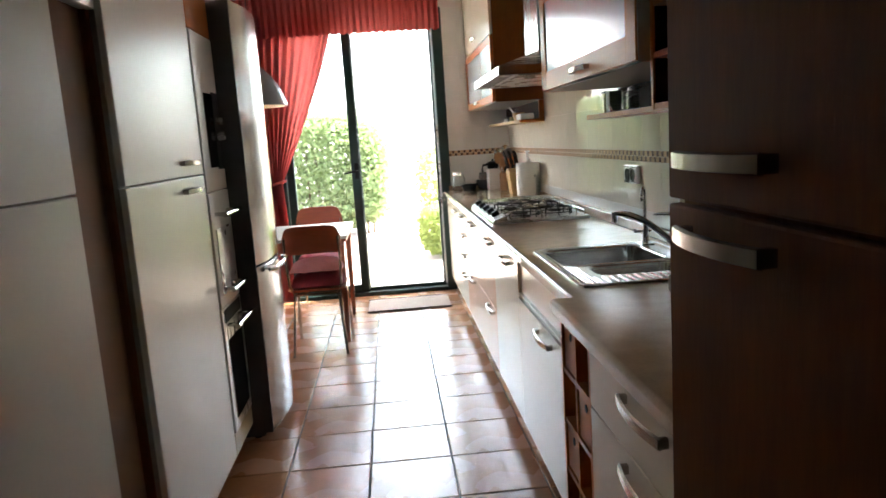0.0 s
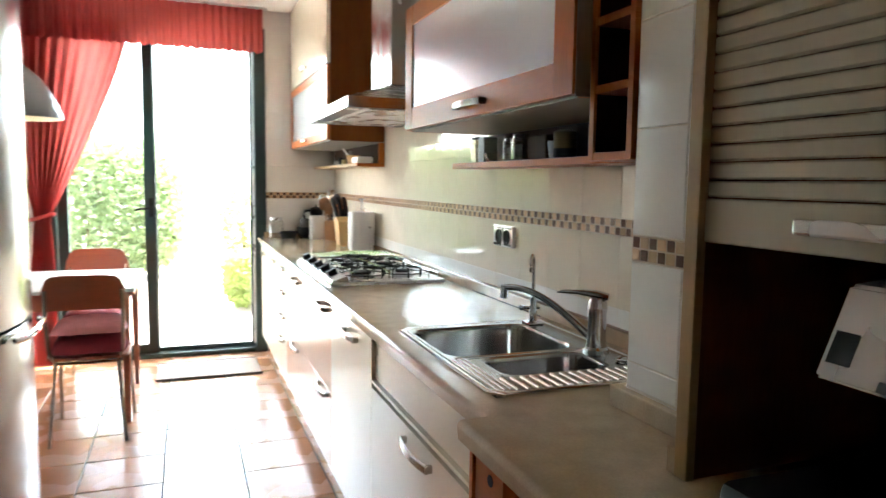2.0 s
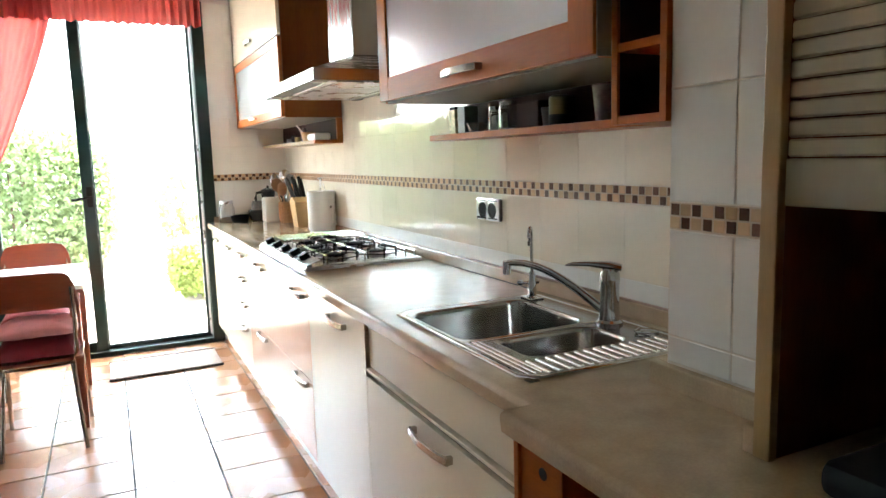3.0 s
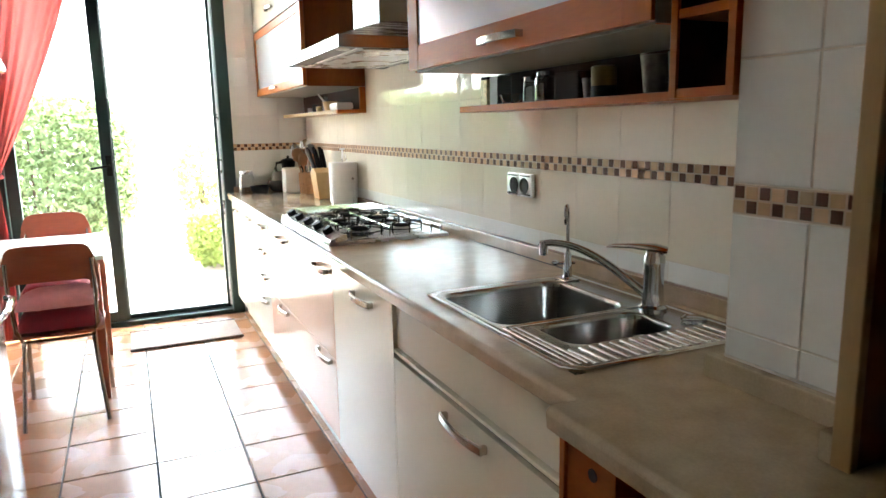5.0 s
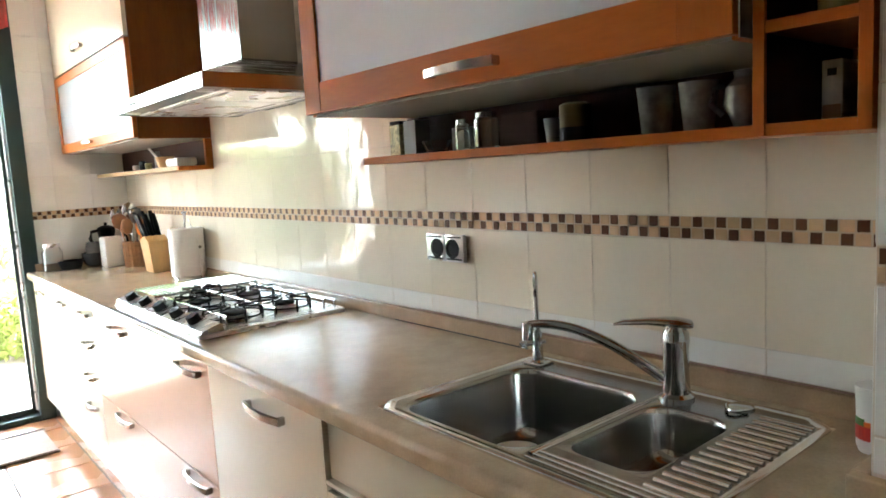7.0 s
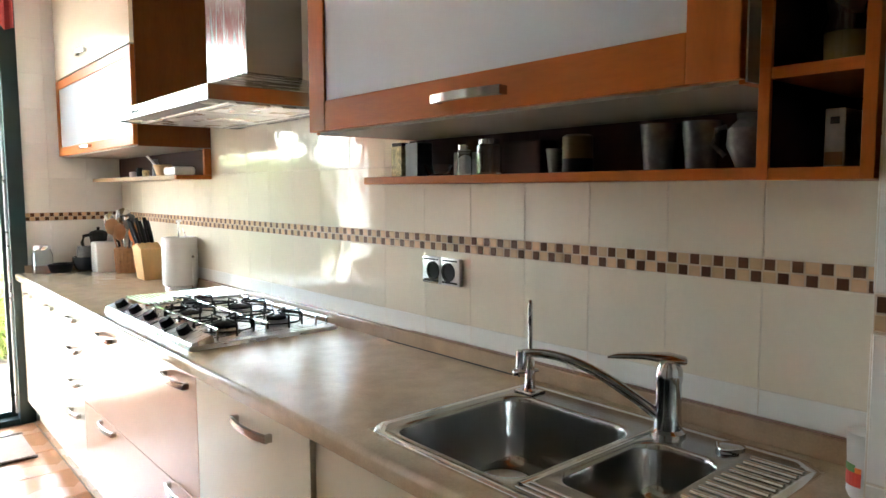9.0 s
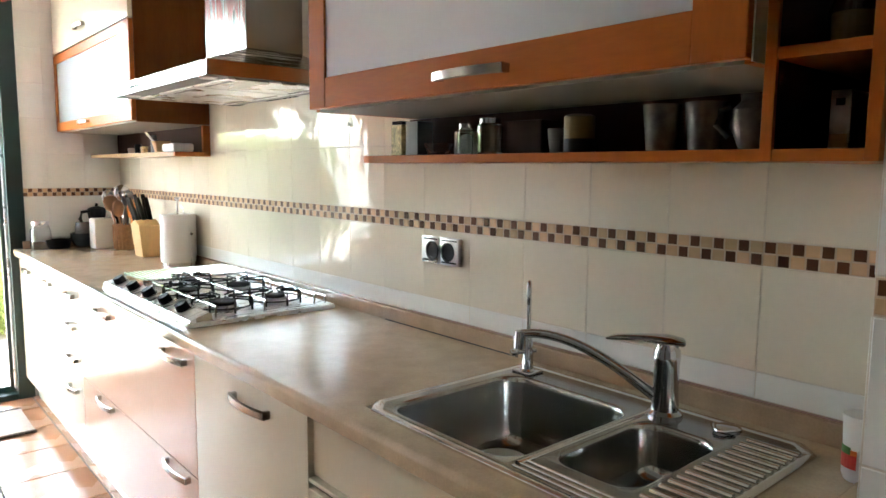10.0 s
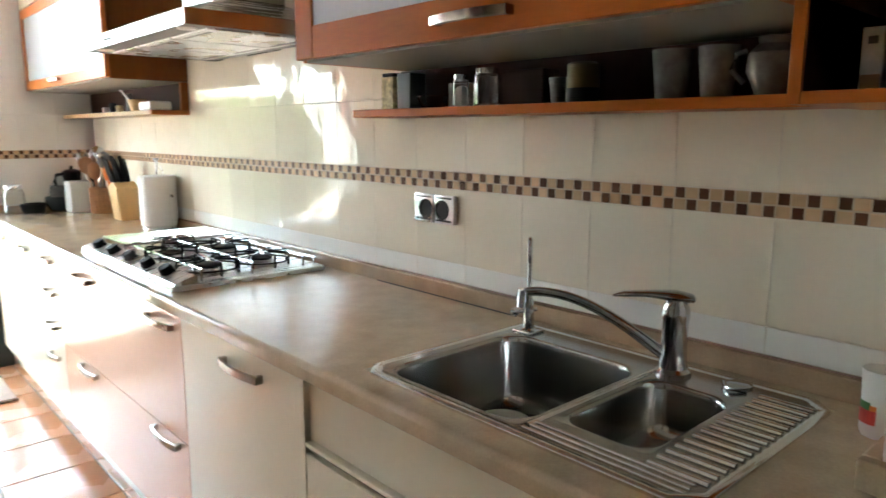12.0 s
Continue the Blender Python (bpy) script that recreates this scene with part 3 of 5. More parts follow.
def sink():
    s = thing("kitchen_sink", (-0.3, -3.5, 0.9), "stainless steel sink with two bowls and a ribbed drainer", "sink")
    z = 0.906
    x0, x1, y0, y1 = -0.550, -0.062, -3.955, -3.262
    mb = (-0.335, -3.469, 0.190, 0.175)
    sb = (-0.316, -3.751, 0.146, 0.087)

    def flat(bm, xa, xb, ya, yb):
        vs = [bm.verts.new(p) for p in ((xa, ya, z), (xb, ya, z), (xb, yb, z), (xa, yb, z))]
        bm.faces.new(vs)
    bm = bmesh.new()
    cut = 0.035
    outer = [(x0 + cut, y0), (x1 - cut, y0), (x1, y0 + cut), (x1, y1 - cut * 0.5), (x1 - cut * 0.5, y1), (x0 + cut, y1), (x0, y1 - cut), (x0, y0 + cut)]
    # deck around the bowls
    mx0, mx1, my0, my1 = mb[0] - mb[2], mb[0] + mb[2], mb[1] - mb[3], mb[1] + mb[3]
    sx0, sx1, sy0, sy1 = sb[0] - sb[2], sb[0] + sb[2], sb[1] - sb[3], sb[1] + sb[3]
    i = 0.02
    flat(bm, x0 + i, mx0, my0, my1), flat(bm, mx1, x1 - i, my0, my1), flat(bm, x0 + cut, x1 - cut, my1, y1 - 0.004)
    flat(bm, x0 + i, x1 - i, sy1, my0), flat(bm, x0 + i, sx0, sy0, sy1), flat(bm, sx1, x1 - i, sy0, sy1), flat(bm, x0 + i, x1 - i, y0 + cut, sy0)
    flat(bm, x0 + cut, x1 - cut, y0 + 0.004, y0 + cut)
    part("deck", bm, DECK_STEEL, s)
    bm = bmesh.new()
    rings = []
    cxy = Vector((sum(p[0] for p in outer) / 8, sum(p[1] for p in outer) / 8))
    for grow, h in ((-0.0, 0.9), (0.001, 0.905), (-0.003, 0.908), (-0.009, 0.908), (-0.016, 0.9055)):
        ring = []
        for p in outer:
            d = Vector(p) - cxy
            ring.append(bm.verts.new((p[0] + grow * (1 if d.x > 0 else -1), p[1] + grow * (1 if d.y > 0 else -1), h)))
        rings.append(ring)
    for a, b in zip(rings, rings[1:]):
        for k in range(8):
            bm.faces.new((a[k], a[(k + 1) % 8], b[(k + 1) % 8], b[k]))
    part("rim", bm, RIM_STEEL, s, "bright pressed rim", smooth=True)
    for name, (cx, cy, hx, hy), depth, r, at in (("large_bowl", mb, 0.165, 0.06, (-0.275, -3.39)), ("small_bowl", sb, 0.105, 0.05, (-0.28, -3.77))):
        prof = [(0.003, 0.0), (0.0055, 0.001), (0.008, 0.0035), (0.0095, 0.008), (0.0105, 0.014)]
        foot = 0.034
        prof += [(0.017, depth - foot - 0.008)]
        prof += [(0.018 + foot * (1 - math.cos(radians(g))), depth - 0.004 - foot + foot * math.sin(radians(g))) for g in range(0, 91, 15)]
        loops = [loop_rr(cx, cy, hx, hy, 0.0005, z, 10)]
        loops += [loop_rr(cx, cy, hx - e, hy - e, max(r - 0.6 * e, 0.012), z - d, 10) for e, d in prof]
        loops += [loop_rr(cx, cy, (hx - 0.055) * q, (hy - 0.055) * q, 0.02 * q, z - depth + 0.003 * q, 10) for q in (0.97, 0.6, 0.3)]
        b = part(name, loft(loops), SINK_STEEL, s, smooth=True)
        dx, dy = at
        zd = z - depth + 0.0025
        drain = part("drain", lathe([(0.040, 0.0), (0.040, 0.003), (0.034, 0.004), (0.030, 0.001), (0.010, 0.0005), (0.0, 0.001)], (dx, dy, zd), 28), CHROME, b, smooth=True)
        for ring, count in ((0.010, 5), (0.019, 9), (0.027, 13)):
            for q in range(count):
                g = 2 * math.pi * q / count
                hx_, hy_ = dx + ring * math.cos(g), dy + ring * math.sin(g)
                part("drain_hole", rod((hx_, hy_, zd + 0.0012), (hx_, hy_, zd + 0.0022), 0.0026, seg=8), DARK_GAP, drain)
    for k in range(15):
        x = -0.478 + k * 0.0255
        part("drainer_rib", rod((x, y0 + 0.018, z - 0.0015), (x, sy0 - 0.010, z - 0.0015), 0.0062, seg=12), RIM_STEEL, s, smooth=True)
    for k in range(3):
        x = x0 + 0.030 + k * 0.015
        part("front_rib", rod((x, sy1 + 0.01, z - 0.002), (x, y0 + 0.03, z - 0.002), 0.0045, seg=12), RIM_STEEL, s, smooth=True)
    part("bowl_ridge", rod((x0 + 0.04, (sy1 + my0) / 2, z - 0.002), (x1 - 0.05, (sy1 + my0) / 2, z - 0.002), 0.006, seg=12), RIM_STEEL, s, smooth=True)
    bm = lathe([(0.024, 0), (0.024, 0.004), (0.016, 0.007), (0, 0.007)], (-0.098, -3.80, z), 20)
    part("waste_knob_base", bm, CHROME, s, smooth=True)
    arch = [(-0.112 - 0.026 * math.sin(math.pi * k / 6), -3.82 + 0.04 * k / 6, z + 0.006) for k in range(7)]
    part("waste_lever", tube(arch, 0.0035, 8), CHROME, s, smooth=True)
    cloth = bmesh.new()
    lathe([(0.056, 0.0), (0.058, 0.004), (0.02, 0.005), (0.0, 0.005)], (-0.272, -3.385, z - 0.153), 28, cloth)
    rod((-0.272, -3.385, z - 0.1482), (-0.272, -3.385, z - 0.147), 0.004, bm=cloth)
    solid("bowl_strainer_lid", cloth, WHITE_PLASTIC, "white plastic drain cover lying in the sink bowl", "drain cover", smooth=True)


sink()


def taps():
    z = 0.906
    t = thing("mixer_tap", (-0.122, -3.683, z), "chrome single-lever mixer tap on the sink", "tap")
    c = Vector((-0.122, -3.683, 0))
    part("body", lathe([(0.034, z), (0.034, z + 0.006), (0.027, z + 0.012), (0.0245, z + 0.05), (0.024, z + 0.10), (0.026, z + 0.113), (0.025, z + 0.13), (0.016, z + 0.145), (0, z + 0.149)], c, 28), CHROME, t, smooth=True)
    pts = []
    a, b = Vector((-0.132, -3.667, z + 0.035)), Vector((-0.275, -3.445, z + 0.135))
    for k in range(17):
        s = k / 16
        p = a.lerp(b, s)
        p.z = z + 0.035 + 0.108 * math.sin(s * math.pi * 0.56)
        pts.append(p)
    r = [0.0115 - 0.0025 * k / 16 for k in range(17)]
    pts.append(pts[-1] + Vector((-0.004, 0.006, -0.012)))
    r.append(0.009)
    part("spout", tube(pts, r, 12), CHROME, t, smooth=True)
    e = pts[-2]
    part("aerator", rod(e + Vector((-0.002, 0.004, 0.004)), e + Vector((-0.004, 0.006, -0.032)), 0.0125, 0.0115, 16), CHROME, t, smooth=True)
    pts = [c + Vector((0.022, -0.018, z + 0.145)), c + Vector((0.0, 0.0, z + 0.150)), c + Vector((-0.03, 0.042, z + 0.152)), c + Vector((-0.055, 0.08, z + 0.149)), c + Vector((-0.066, 0.096, z + 0.145))]
    part("lever", tube(pts, [0.018, 0.022, 0.014, 0.011, 0.004], 12, flat=0.5), CHROME, t, smooth=True)
    f = thing("filter_tap", (-0.117, -3.318, z), "slim chrome drinking water tap with a swan neck", "tap")
    c = Vector((-0.117, -3.318, 0))
    part("base", lathe([(0.02, z), (0.02, z + 0.005), (0.013, z + 0.01), (0.012, z + 0.05), (0.009, z + 0.06), (0.011, z + 0.072), (0.006, z + 0.085), (0, z + 0.085)], c, 20), CHROME, f, smooth=True)
    part("mount_plate", box(-0.142, -0.092, -3.345, -3.29, z, z + 0.006, 0.002), CHROME, f)
    bm = rod(c + Vector((-0.03, 0.012, z + 0.05)), c + Vector((0.02, -0.006, z + 0.05)), 0.005)
    lathe([(0.0, -0.011), (0.009, -0.006), (0.011, 0), (0.009, 0.006), (0, 0.011)], c + Vector((-0.034, 0.013, z + 0.05)), 14, bm)
    part("side_knob", bm, CHROME, f, smooth=True)
    pts = [c + Vector((0, 0, z + 0.08 + 0.02 * k)) for k in range(6)]
    for k in range(1, 11):
        a = math.pi * k / 10 * 1.2
        pts.append(c + Vector((-0.77 * 0.013 * (1 - math.cos(a)), -0.64 * 0.013 * (1 - math.cos(a)), z + 0.185 + 0.032 * math.sin(a))))
    part("neck", tube(pts, 0.0052, 10), CHROME, f, smooth=True)


taps()


def hob():
    h = thing("gas_hob", (-0.31, -1.86, 0.9), "wide stainless steel gas hob with black cast iron supports", "hob")
    x0, x1, y0, y1 = -0.566, -0.046, -2.362, -1.43
    part("tray", loft([loop_rr((x0 + x1) / 2, (y0 + y1) / 2, (x1 - x0) / 2, (y1 - y0) / 2, 0.02, zz) for zz in (0.90, 0.906)] +
                      [loop_rr((x0 + x1) / 2, (y0 + y1) / 2, (x1 - x0) / 2 - e, (y1 - y0) / 2 - e, 0.02, zz) for e, zz in ((0.003, 0.913), (0.02, 0.915), (0.028, 0.912))]), STEEL, h, smooth=True)
    bm = extrude_y([(x0 + 0.006, 0.9145), (x0 + 0.010, 0.921), (x0 + 0.070, 0.940), (x0 + 0.076, 0.937), (x0 + 0.080, 0.9145)], y0 + 0.008, y1 - 0.008)
    part("control_strip", bm, STEEL, h)
    for y in (-1.55, -1.72, -1.89, -2.06, -2.22):
        foot = Vector((-0.525, y, 0.9305))
        way = Vector((-0.45, 0, 0.893))
        k = part("knob", rod(foot, foot + way * 0.026, 0.022, 0.020, 24), BLACK, h, "black round knob", smooth=True)
        part("skirt", rod(foot - way * 0.001, foot + way * 0.003, 0.027, 0.027, 24), CHROME, k, smooth=True)
    for bx, by, r in ((-0.20, -2.20, 0.040), (-0.39, -2.20, 0.05), (-0.20, -1.90, 0.05), (-0.39, -1.90, 0.040), (-0.30, -1.68, 0.03)):
        b = part("burner", lathe([(r + 0.012, 0), (r + 0.010, 0.008), (r, 0.012), (r, 0.02), (r * 0.85, 0.021), (0, 0.021)], (bx, by, 0.912), 24), ALU, h, smooth=True)
        part("burner_cap", lathe([(r * 0.86, 0), (r * 0.88, 0.006), (r * 0.7, 0.009), (0, 0.009)], (bx, by, 0.933), 24), IRON, b, smooth=True)
        ring = [(bx + (r + 0.05) * math.cos(2 * math.pi * k / 20), by + (r + 0.05) * math.sin(2 * math.pi * k / 20), 0.930) for k in range(21)]
        support = part("pan_support", tube(ring, 0.0026, 6), IRON, h, "black cast iron pan support", smooth=True)
        for q in range(8):
            a = math.pi / 4 + q * math.pi / 4
            c0 = Vector((bx + (r + 0.052) * math.cos(a), by + (r + 0.052) * math.sin(a), 0.914))
            c1 = Vector((c0.x, c0.y, 0.957))
            c2 = Vector((bx + 0.022 * math.cos(a), by + 0.022 * math.sin(a), 0.957))
            part("support_finger", tube([c0, c1.lerp(c0, 0.1), c1, c2], 0.0034, 6), IRON, support, smooth=True)
    for x in (-0.465, -0.30, -0.115):
        part("support_bar", rod((x, -2.335, 0.951), (x, -1.74, 0.951), 0.0045, seg=8), CHROME, h, "bright long support rod", smooth=True)
        for y in (-2.325, -1.75):
            part("bar_foot", rod((x, y, 0.913), (x, y, 0.951), 0.004, seg=8), CHROME, h)
    for k in range(24):
        x = -0.485 + k * 0.0175
        part("grill_bar", rod((x, -1.71, 0.955), (x, -1.465, 0.955), 0.0042, seg=8), CHROME, h, smooth=True)
    for y in (-1.71, -1.465):
        bm = rod((-0.49, y, 0.949), (-0.078, y, 0.949), 0.005)
        for x in (-0.485, -0.083):
            rod((x, y, 0.912), (x, y, 0.949), 0.004, bm=bm)
        part("grill_frame", bm, CHROME, h)
    for ya, yb in ((-2.33, -1.98), (-1.92, -1.52)):
        bm = rod((-0.07, ya, 0.94), (-0.07, yb, 0.94), 0.0045)
        rod((-0.07, ya + 0.01, 0.912), (-0.07, ya + 0.01, 0.94), 0.004, bm=bm)
        rod((-0.07, yb - 0.01, 0.912), (-0.07, yb - 0.01, 0.94), 0.004, bm=bm)
        part("back_rail", bm, CHROME, h)


hob()


# ---- wall units ----
def hood():
    h = thing("extractor_hood", (-0.25, -1.945, 1.645), "stainless steel chimney extractor hood above the hob", "extractor hood")
    y0, y1 = -2.41, -1.48
    bm = bmesh.new()
    lo = [(-0.505, y0), (0.0, y0), (0.0, y1), (-0.505, y1)]
    hi = [(-0.222, -2.067), (0.0, -2.067), (0.0, -1.71), (-0.222, -1.71)]
    rows = [[bm.verts.new((x, y, z)) for x, y in pts] for pts, z in ((lo, 1.648), (lo, 1.692), (hi, 1.795))]
    for a, b in zip(rows, rows[1:]):
        for k in range(4):
            bm.faces.new((a[k], a[(k + 1) % 4], b[(k + 1) % 4], b[k]))
    part("canopy", bm, HOOD_STEEL, h)
    part("chimney", box(-0.222, -0.0, -2.067, -1.71, 1.795, TOP - 0.002, 0.003), HOOD_STEEL, h)
    part("base_plate", box(-0.50, -0.004, y0 + 0.004, y1 - 0.004, 1.651, 1.657), GREY_PLASTIC, h)
    for k in range(3):
        a = y0 + 0.05 + k * 0.285
        f = part("filter", box(-0.42, -0.06, a, a + 0.268, 1.645, 1.651, 0.002), ALU, h)
        for x in (-0.40, -0.10):
            part("filter_slot", box(x, x + 0.012, a + 0.04, a + 0.23, 1.6435, 1.6455), GREY_PLASTIC, f)
    for y in (-2.31, -1.58):
        part("lamp_lens", lathe([(0.028, 0), (0.026, -0.004), (0, -0.004)], (-0.46, y, 1.651), 20), WHITE_PLASTIC, h)
    for k in range(5):
        part("switch", box(-0.5075, -0.504, -1.80 + k * 0.022, -1.788 + k * 0.022, 1.665, 1.673), BLACK, h)


hood()


def frosted_door(unit, y0, y1, z0, z1, face, left, right, bottom, top_, name="door"):
    """A flap with a wooden frame round frosted glass."""
    frame_ = part(name, box(face, face + 0.02, y1 - left, y1 - 0.001, z0 + 0.001, z1 - 0.001, 0.002), CHERRY_UP, unit, "cherry wood frame with frosted glass")
    part("stile", box(face, face + 0.02, y0 + 0.001, y0 + right, z0 + 0.001, z1 - 0.001, 0.002), CHERRY_UP, frame_)
    part("bottom_rail", box(face + 0.0008, face + 0.0195, y0 + right, y1 - left, z0 + 0.001, z0 + bottom, 0.002), CHERRY, frame_)
    part("top_rail", box(face + 0.0008, face + 0.0195, y0 + right, y1 - left, z1 - top_, z1 - 0.001, 0.002), CHERRY, frame_)
    part("frosted_pane", box(face + 0.006, face + 0.011, y0 + right - 0.006, y1 - left + 0.006, z0 + bottom - 0.006, z1 - top_ + 0.006), FROST, frame_, "frosted glass pane")
    return frame_


def wall_carcass(u, y0, y1, z0, z1, face, side=CHERRY_UP, inner=CARCASS):
    t = 0.018
    part("side_panel", box(face + 0.022, -0.002, y0, y0 + t, z0, z1, 0.001), side, u)
    part("side_panel", box(face + 0.022, -0.002, y1 - t, y1, z0, z1, 0.001), side, u)
    part("bottom_board", box(face + 0.022, -0.002, y0 + t, y1 - t, z0, z0 + t), inner, u)
    part("top_board", box(face + 0.022, -0.002, y0 + t, y1 - t, z1 - t, z1), inner, u)
    part("back_board", box(-0.012, -0.002, y0 + t, y1 - t, z0 + t, z1 - t), inner, u)


def big_cabinet():
    y0, y1, z0, z1, face = -3.930, -2.745, 1.530, 1.97, -0.365
    u = thing("wall_cabinet", (-0.17, (y0 + y1) / 2, z0), "wide cherry wood wall cabinet with a frosted glass flap", "cabinet")
    wall_carcass(u, y0, y1, z0, z1, face)
    d = frosted_door(u, y0 + 0.004, y1, z0 + 0.004, z1, face, 0.078, 0.085, 0.078, 0.07)
    bow_handle(d, face, -3.38, 1.568, 0.20, high=0.02, deep=0.036)
    part("edge_strip", box(face + 0.004, -0.004, y0 - 0.003, y0 - 0.0005, z0, z1), CARCASS, u)
    s = thing("open_shelf", (-0.07, -3.3, 1.398), "shallow cherry wood open shelf with a dark back", "shelf")
    part("board", box(-0.145, -0.002, -3.928, -2.675, 1.398, 1.419, 0.002), CHERRY, s)
    part("back_panel", box(-0.014, -0.002, -3.928, -2.73, 1.4195, 1.528), DARK_SHADED_WOOD, s)
    c = thing("cube_shelf", (-0.16, -4.008, 1.395), "narrow cherry wood column of open cube shelves", "shelf")
    a, b, t = -4.083, -3.932, 0.017
    part("side_panel", box(-0.325, -0.002, a, a + t, 1.395, 1.97, 0.001), CHERRY_UP, c)
    part("side_panel", box(-0.325, -0.002, b - t, b, 1.395, 1.97, 0.001), CHERRY_UP, c)
    for k in range(5):
        z = 1.395 + k * 0.1395
        part("shelf_board", box(-0.323, -0.012, a + t, b - t, z, z + t, 0.001), CHERRY, c)
    part("back_panel", box(-0.012, -0.002, a + t, b - t, 1.395, 1.97), DARK_SHADED_WOOD, c)
    # Thin dark sheets added to carry the shade inside the open cubes.
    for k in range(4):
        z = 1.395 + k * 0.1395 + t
        part("lining", box(-0.318, -0.0125, a + t + 0.0002, a + t + 0.0012, z + 0.0005, z + 0.122), DARK_SHADED_WOOD, c)
        part("lining", box(-0.318, -0.0125, b - t - 0.0012, b - t - 0.0002, z + 0.0005, z + 0.122), DARK_SHADED_WOOD, c)


big_cabinet()


def small_cabinet():
    y0, y1, face = -1.185, END - 0.03, -0.35
    u = thing("wall_cabinet", (-0.18, (y0 + y1) / 2, 1.58), "wall cabinet with frosted lower flap and cream upper flap", "cabinet")
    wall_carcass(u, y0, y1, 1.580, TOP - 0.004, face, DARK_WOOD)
    d = frosted_door(u, y0, y1, 1.584, 2.02, face, 0.05, 0.045, 0.05, 0.05, "lower_flap")
    bow_handle(d, face, -0.40, 1.613, 0.18, high=0.018)
    front(u, "upper_flap", y0, y1, 2.025, TOP - 0.006, face, LACQUER, [(-0.40, 2.10)], 0.17)
    s = thing("open_shelf", (-0.1, -0.5, 1.433), "short pale wood open shelf with a cherry end panel", "shelf")
    part("board", box(-0.172, -0.002, y0 + 0.02, END - 0.03, 1.433, 1.453, 0.002), OAK_EDGE, s)
    part("end_cap", box(-0.170, -0.002, y0, y0 + 0.0195, 1.433, 1.453, 0.001), CHERRY_UP, s)
    part("end_panel", box(-0.036, -0.002, y0, y0 + 0.019, 1.4535, 1.5775, 0.001), CHERRY_UP, s)
    part("back_panel", box(-0.014, -0.002, y0 + 0.02, END - 0.03, 1.454, 1.577), DARK_SHADED_WOOD, s)


small_cabinet()


# ---- column, appliance cabinet, tall unit ----
column = solid("column", box(-0.3146, 0.001, -4.386, -4.0864, 0.9, TOP), GROUT, "projecting wall column faced with white tiles", "wall", "structure")


def appliance_cabinet():
    a, b = -4.994, -4.389
    u = thing("appliance_cabinet", (-0.22, (a + b) / 2, 0.9), "worktop appliance cabinet with a half-raised olive grey roller shutter", "cabinet")
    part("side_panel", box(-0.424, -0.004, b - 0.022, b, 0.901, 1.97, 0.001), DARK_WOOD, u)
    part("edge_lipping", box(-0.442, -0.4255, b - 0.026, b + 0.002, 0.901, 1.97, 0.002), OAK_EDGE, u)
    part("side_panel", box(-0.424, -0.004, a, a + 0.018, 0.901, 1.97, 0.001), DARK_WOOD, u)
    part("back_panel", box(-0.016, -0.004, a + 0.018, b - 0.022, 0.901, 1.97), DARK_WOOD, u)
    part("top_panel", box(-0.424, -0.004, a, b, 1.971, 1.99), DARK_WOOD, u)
    s = part("shutter_rail", box(-0.432, -0.412, a + 0.02, b - 0.027, 1.264, 1.327, 0.003), SLAT, u, "olive grey bottom rail")
    part("shutter_handle", box(-0.45, -0.433, -4.76, -4.585, 1.287, 1.307, 0.004), ALU, s, "pale bar handle")
    k, z = 0, 1.328
    while z < 1.95:
        part("shutter_slat", box(-0.430, -0.418, a + 0.02, b - 0.027, z + 0.0012, z + 0.0246, 0.003, segments=1), SLAT, u)
        z += 0.0253
        k += 1
    m = thing("coffee_machine", (-0.24, -4.505, 0.9), "dark coffee machine with a brushed silver panel in the shutter cabinet", "coffee machine")
    part("base", box(-0.395, -0.05, -4.60, -4.225, 0.862, 0.912, 0.018), BLACK, m, smooth=True)
    part("tower", box(-0.22, -0.08, -4.60, -4.375, 0.912, 1.19, 0.012), BLACK, m, smooth=True)
    head_bm = extrude_y([(-0.372, 1.083), (-0.322, 1.192), (-0.10, 1.21), (-0.10, 1.083)], -4.605, -4.345)
    bmesh.ops.bevel(head_bm, geom=head_bm.edges[:], offset=0.005, segments=2, affect="EDGES")
    hd = part("brew_head", head_bm, ALU, m, "silver brewing head", smooth=True)
    part("switch", extrude_y([(-0.3640, 1.1035), (-0.3475, 1.1395), (-0.3445, 1.138), (-0.3610, 1.102)], -4.385, -4.355), BLACK, hd)
    part("label_bar", extrude_y([(-0.3715, 1.0875), (-0.3665, 1.0985), (-0.3635, 1.097), (-0.3685, 1.086)], -4.565, -4.425), GREY_PLASTIC, hd)
    part("spout", tube([(-0.30, -4.425, 1.086), (-0.325, -4.435, 1.062), (-0.335, -4.475, 1.057), (-0.325, -4.515, 1.072)], 0.006, 8), CHROME, m, smooth=True)
    part("jug", lathe([(0.045, 0), (0.055, 0.01), (0.05, 0.06), (0.038, 0.085), (0.036, 0.085), (0.048, 0.055), (0.05, 0.012), (0, 0.006)], (-0.30, -4.485, 0.913), 24), BLACK_GLASS, m, smooth=True)
    m.location.y -= 0.28
    m.location.x -= 0.075
    m.location.z += 0.039
    solid("jar", lathe([(0.034, 0), (0.036, 0.004), (0.036, 0.07), (0.030, 0.075), (0.0, 0.075)], (-0.43, -4.85, 0.901), 24), WHITE_PLASTIC, "white lidded jar beside the coffee machine", "jar", smooth=True)


appliance_cabinet()


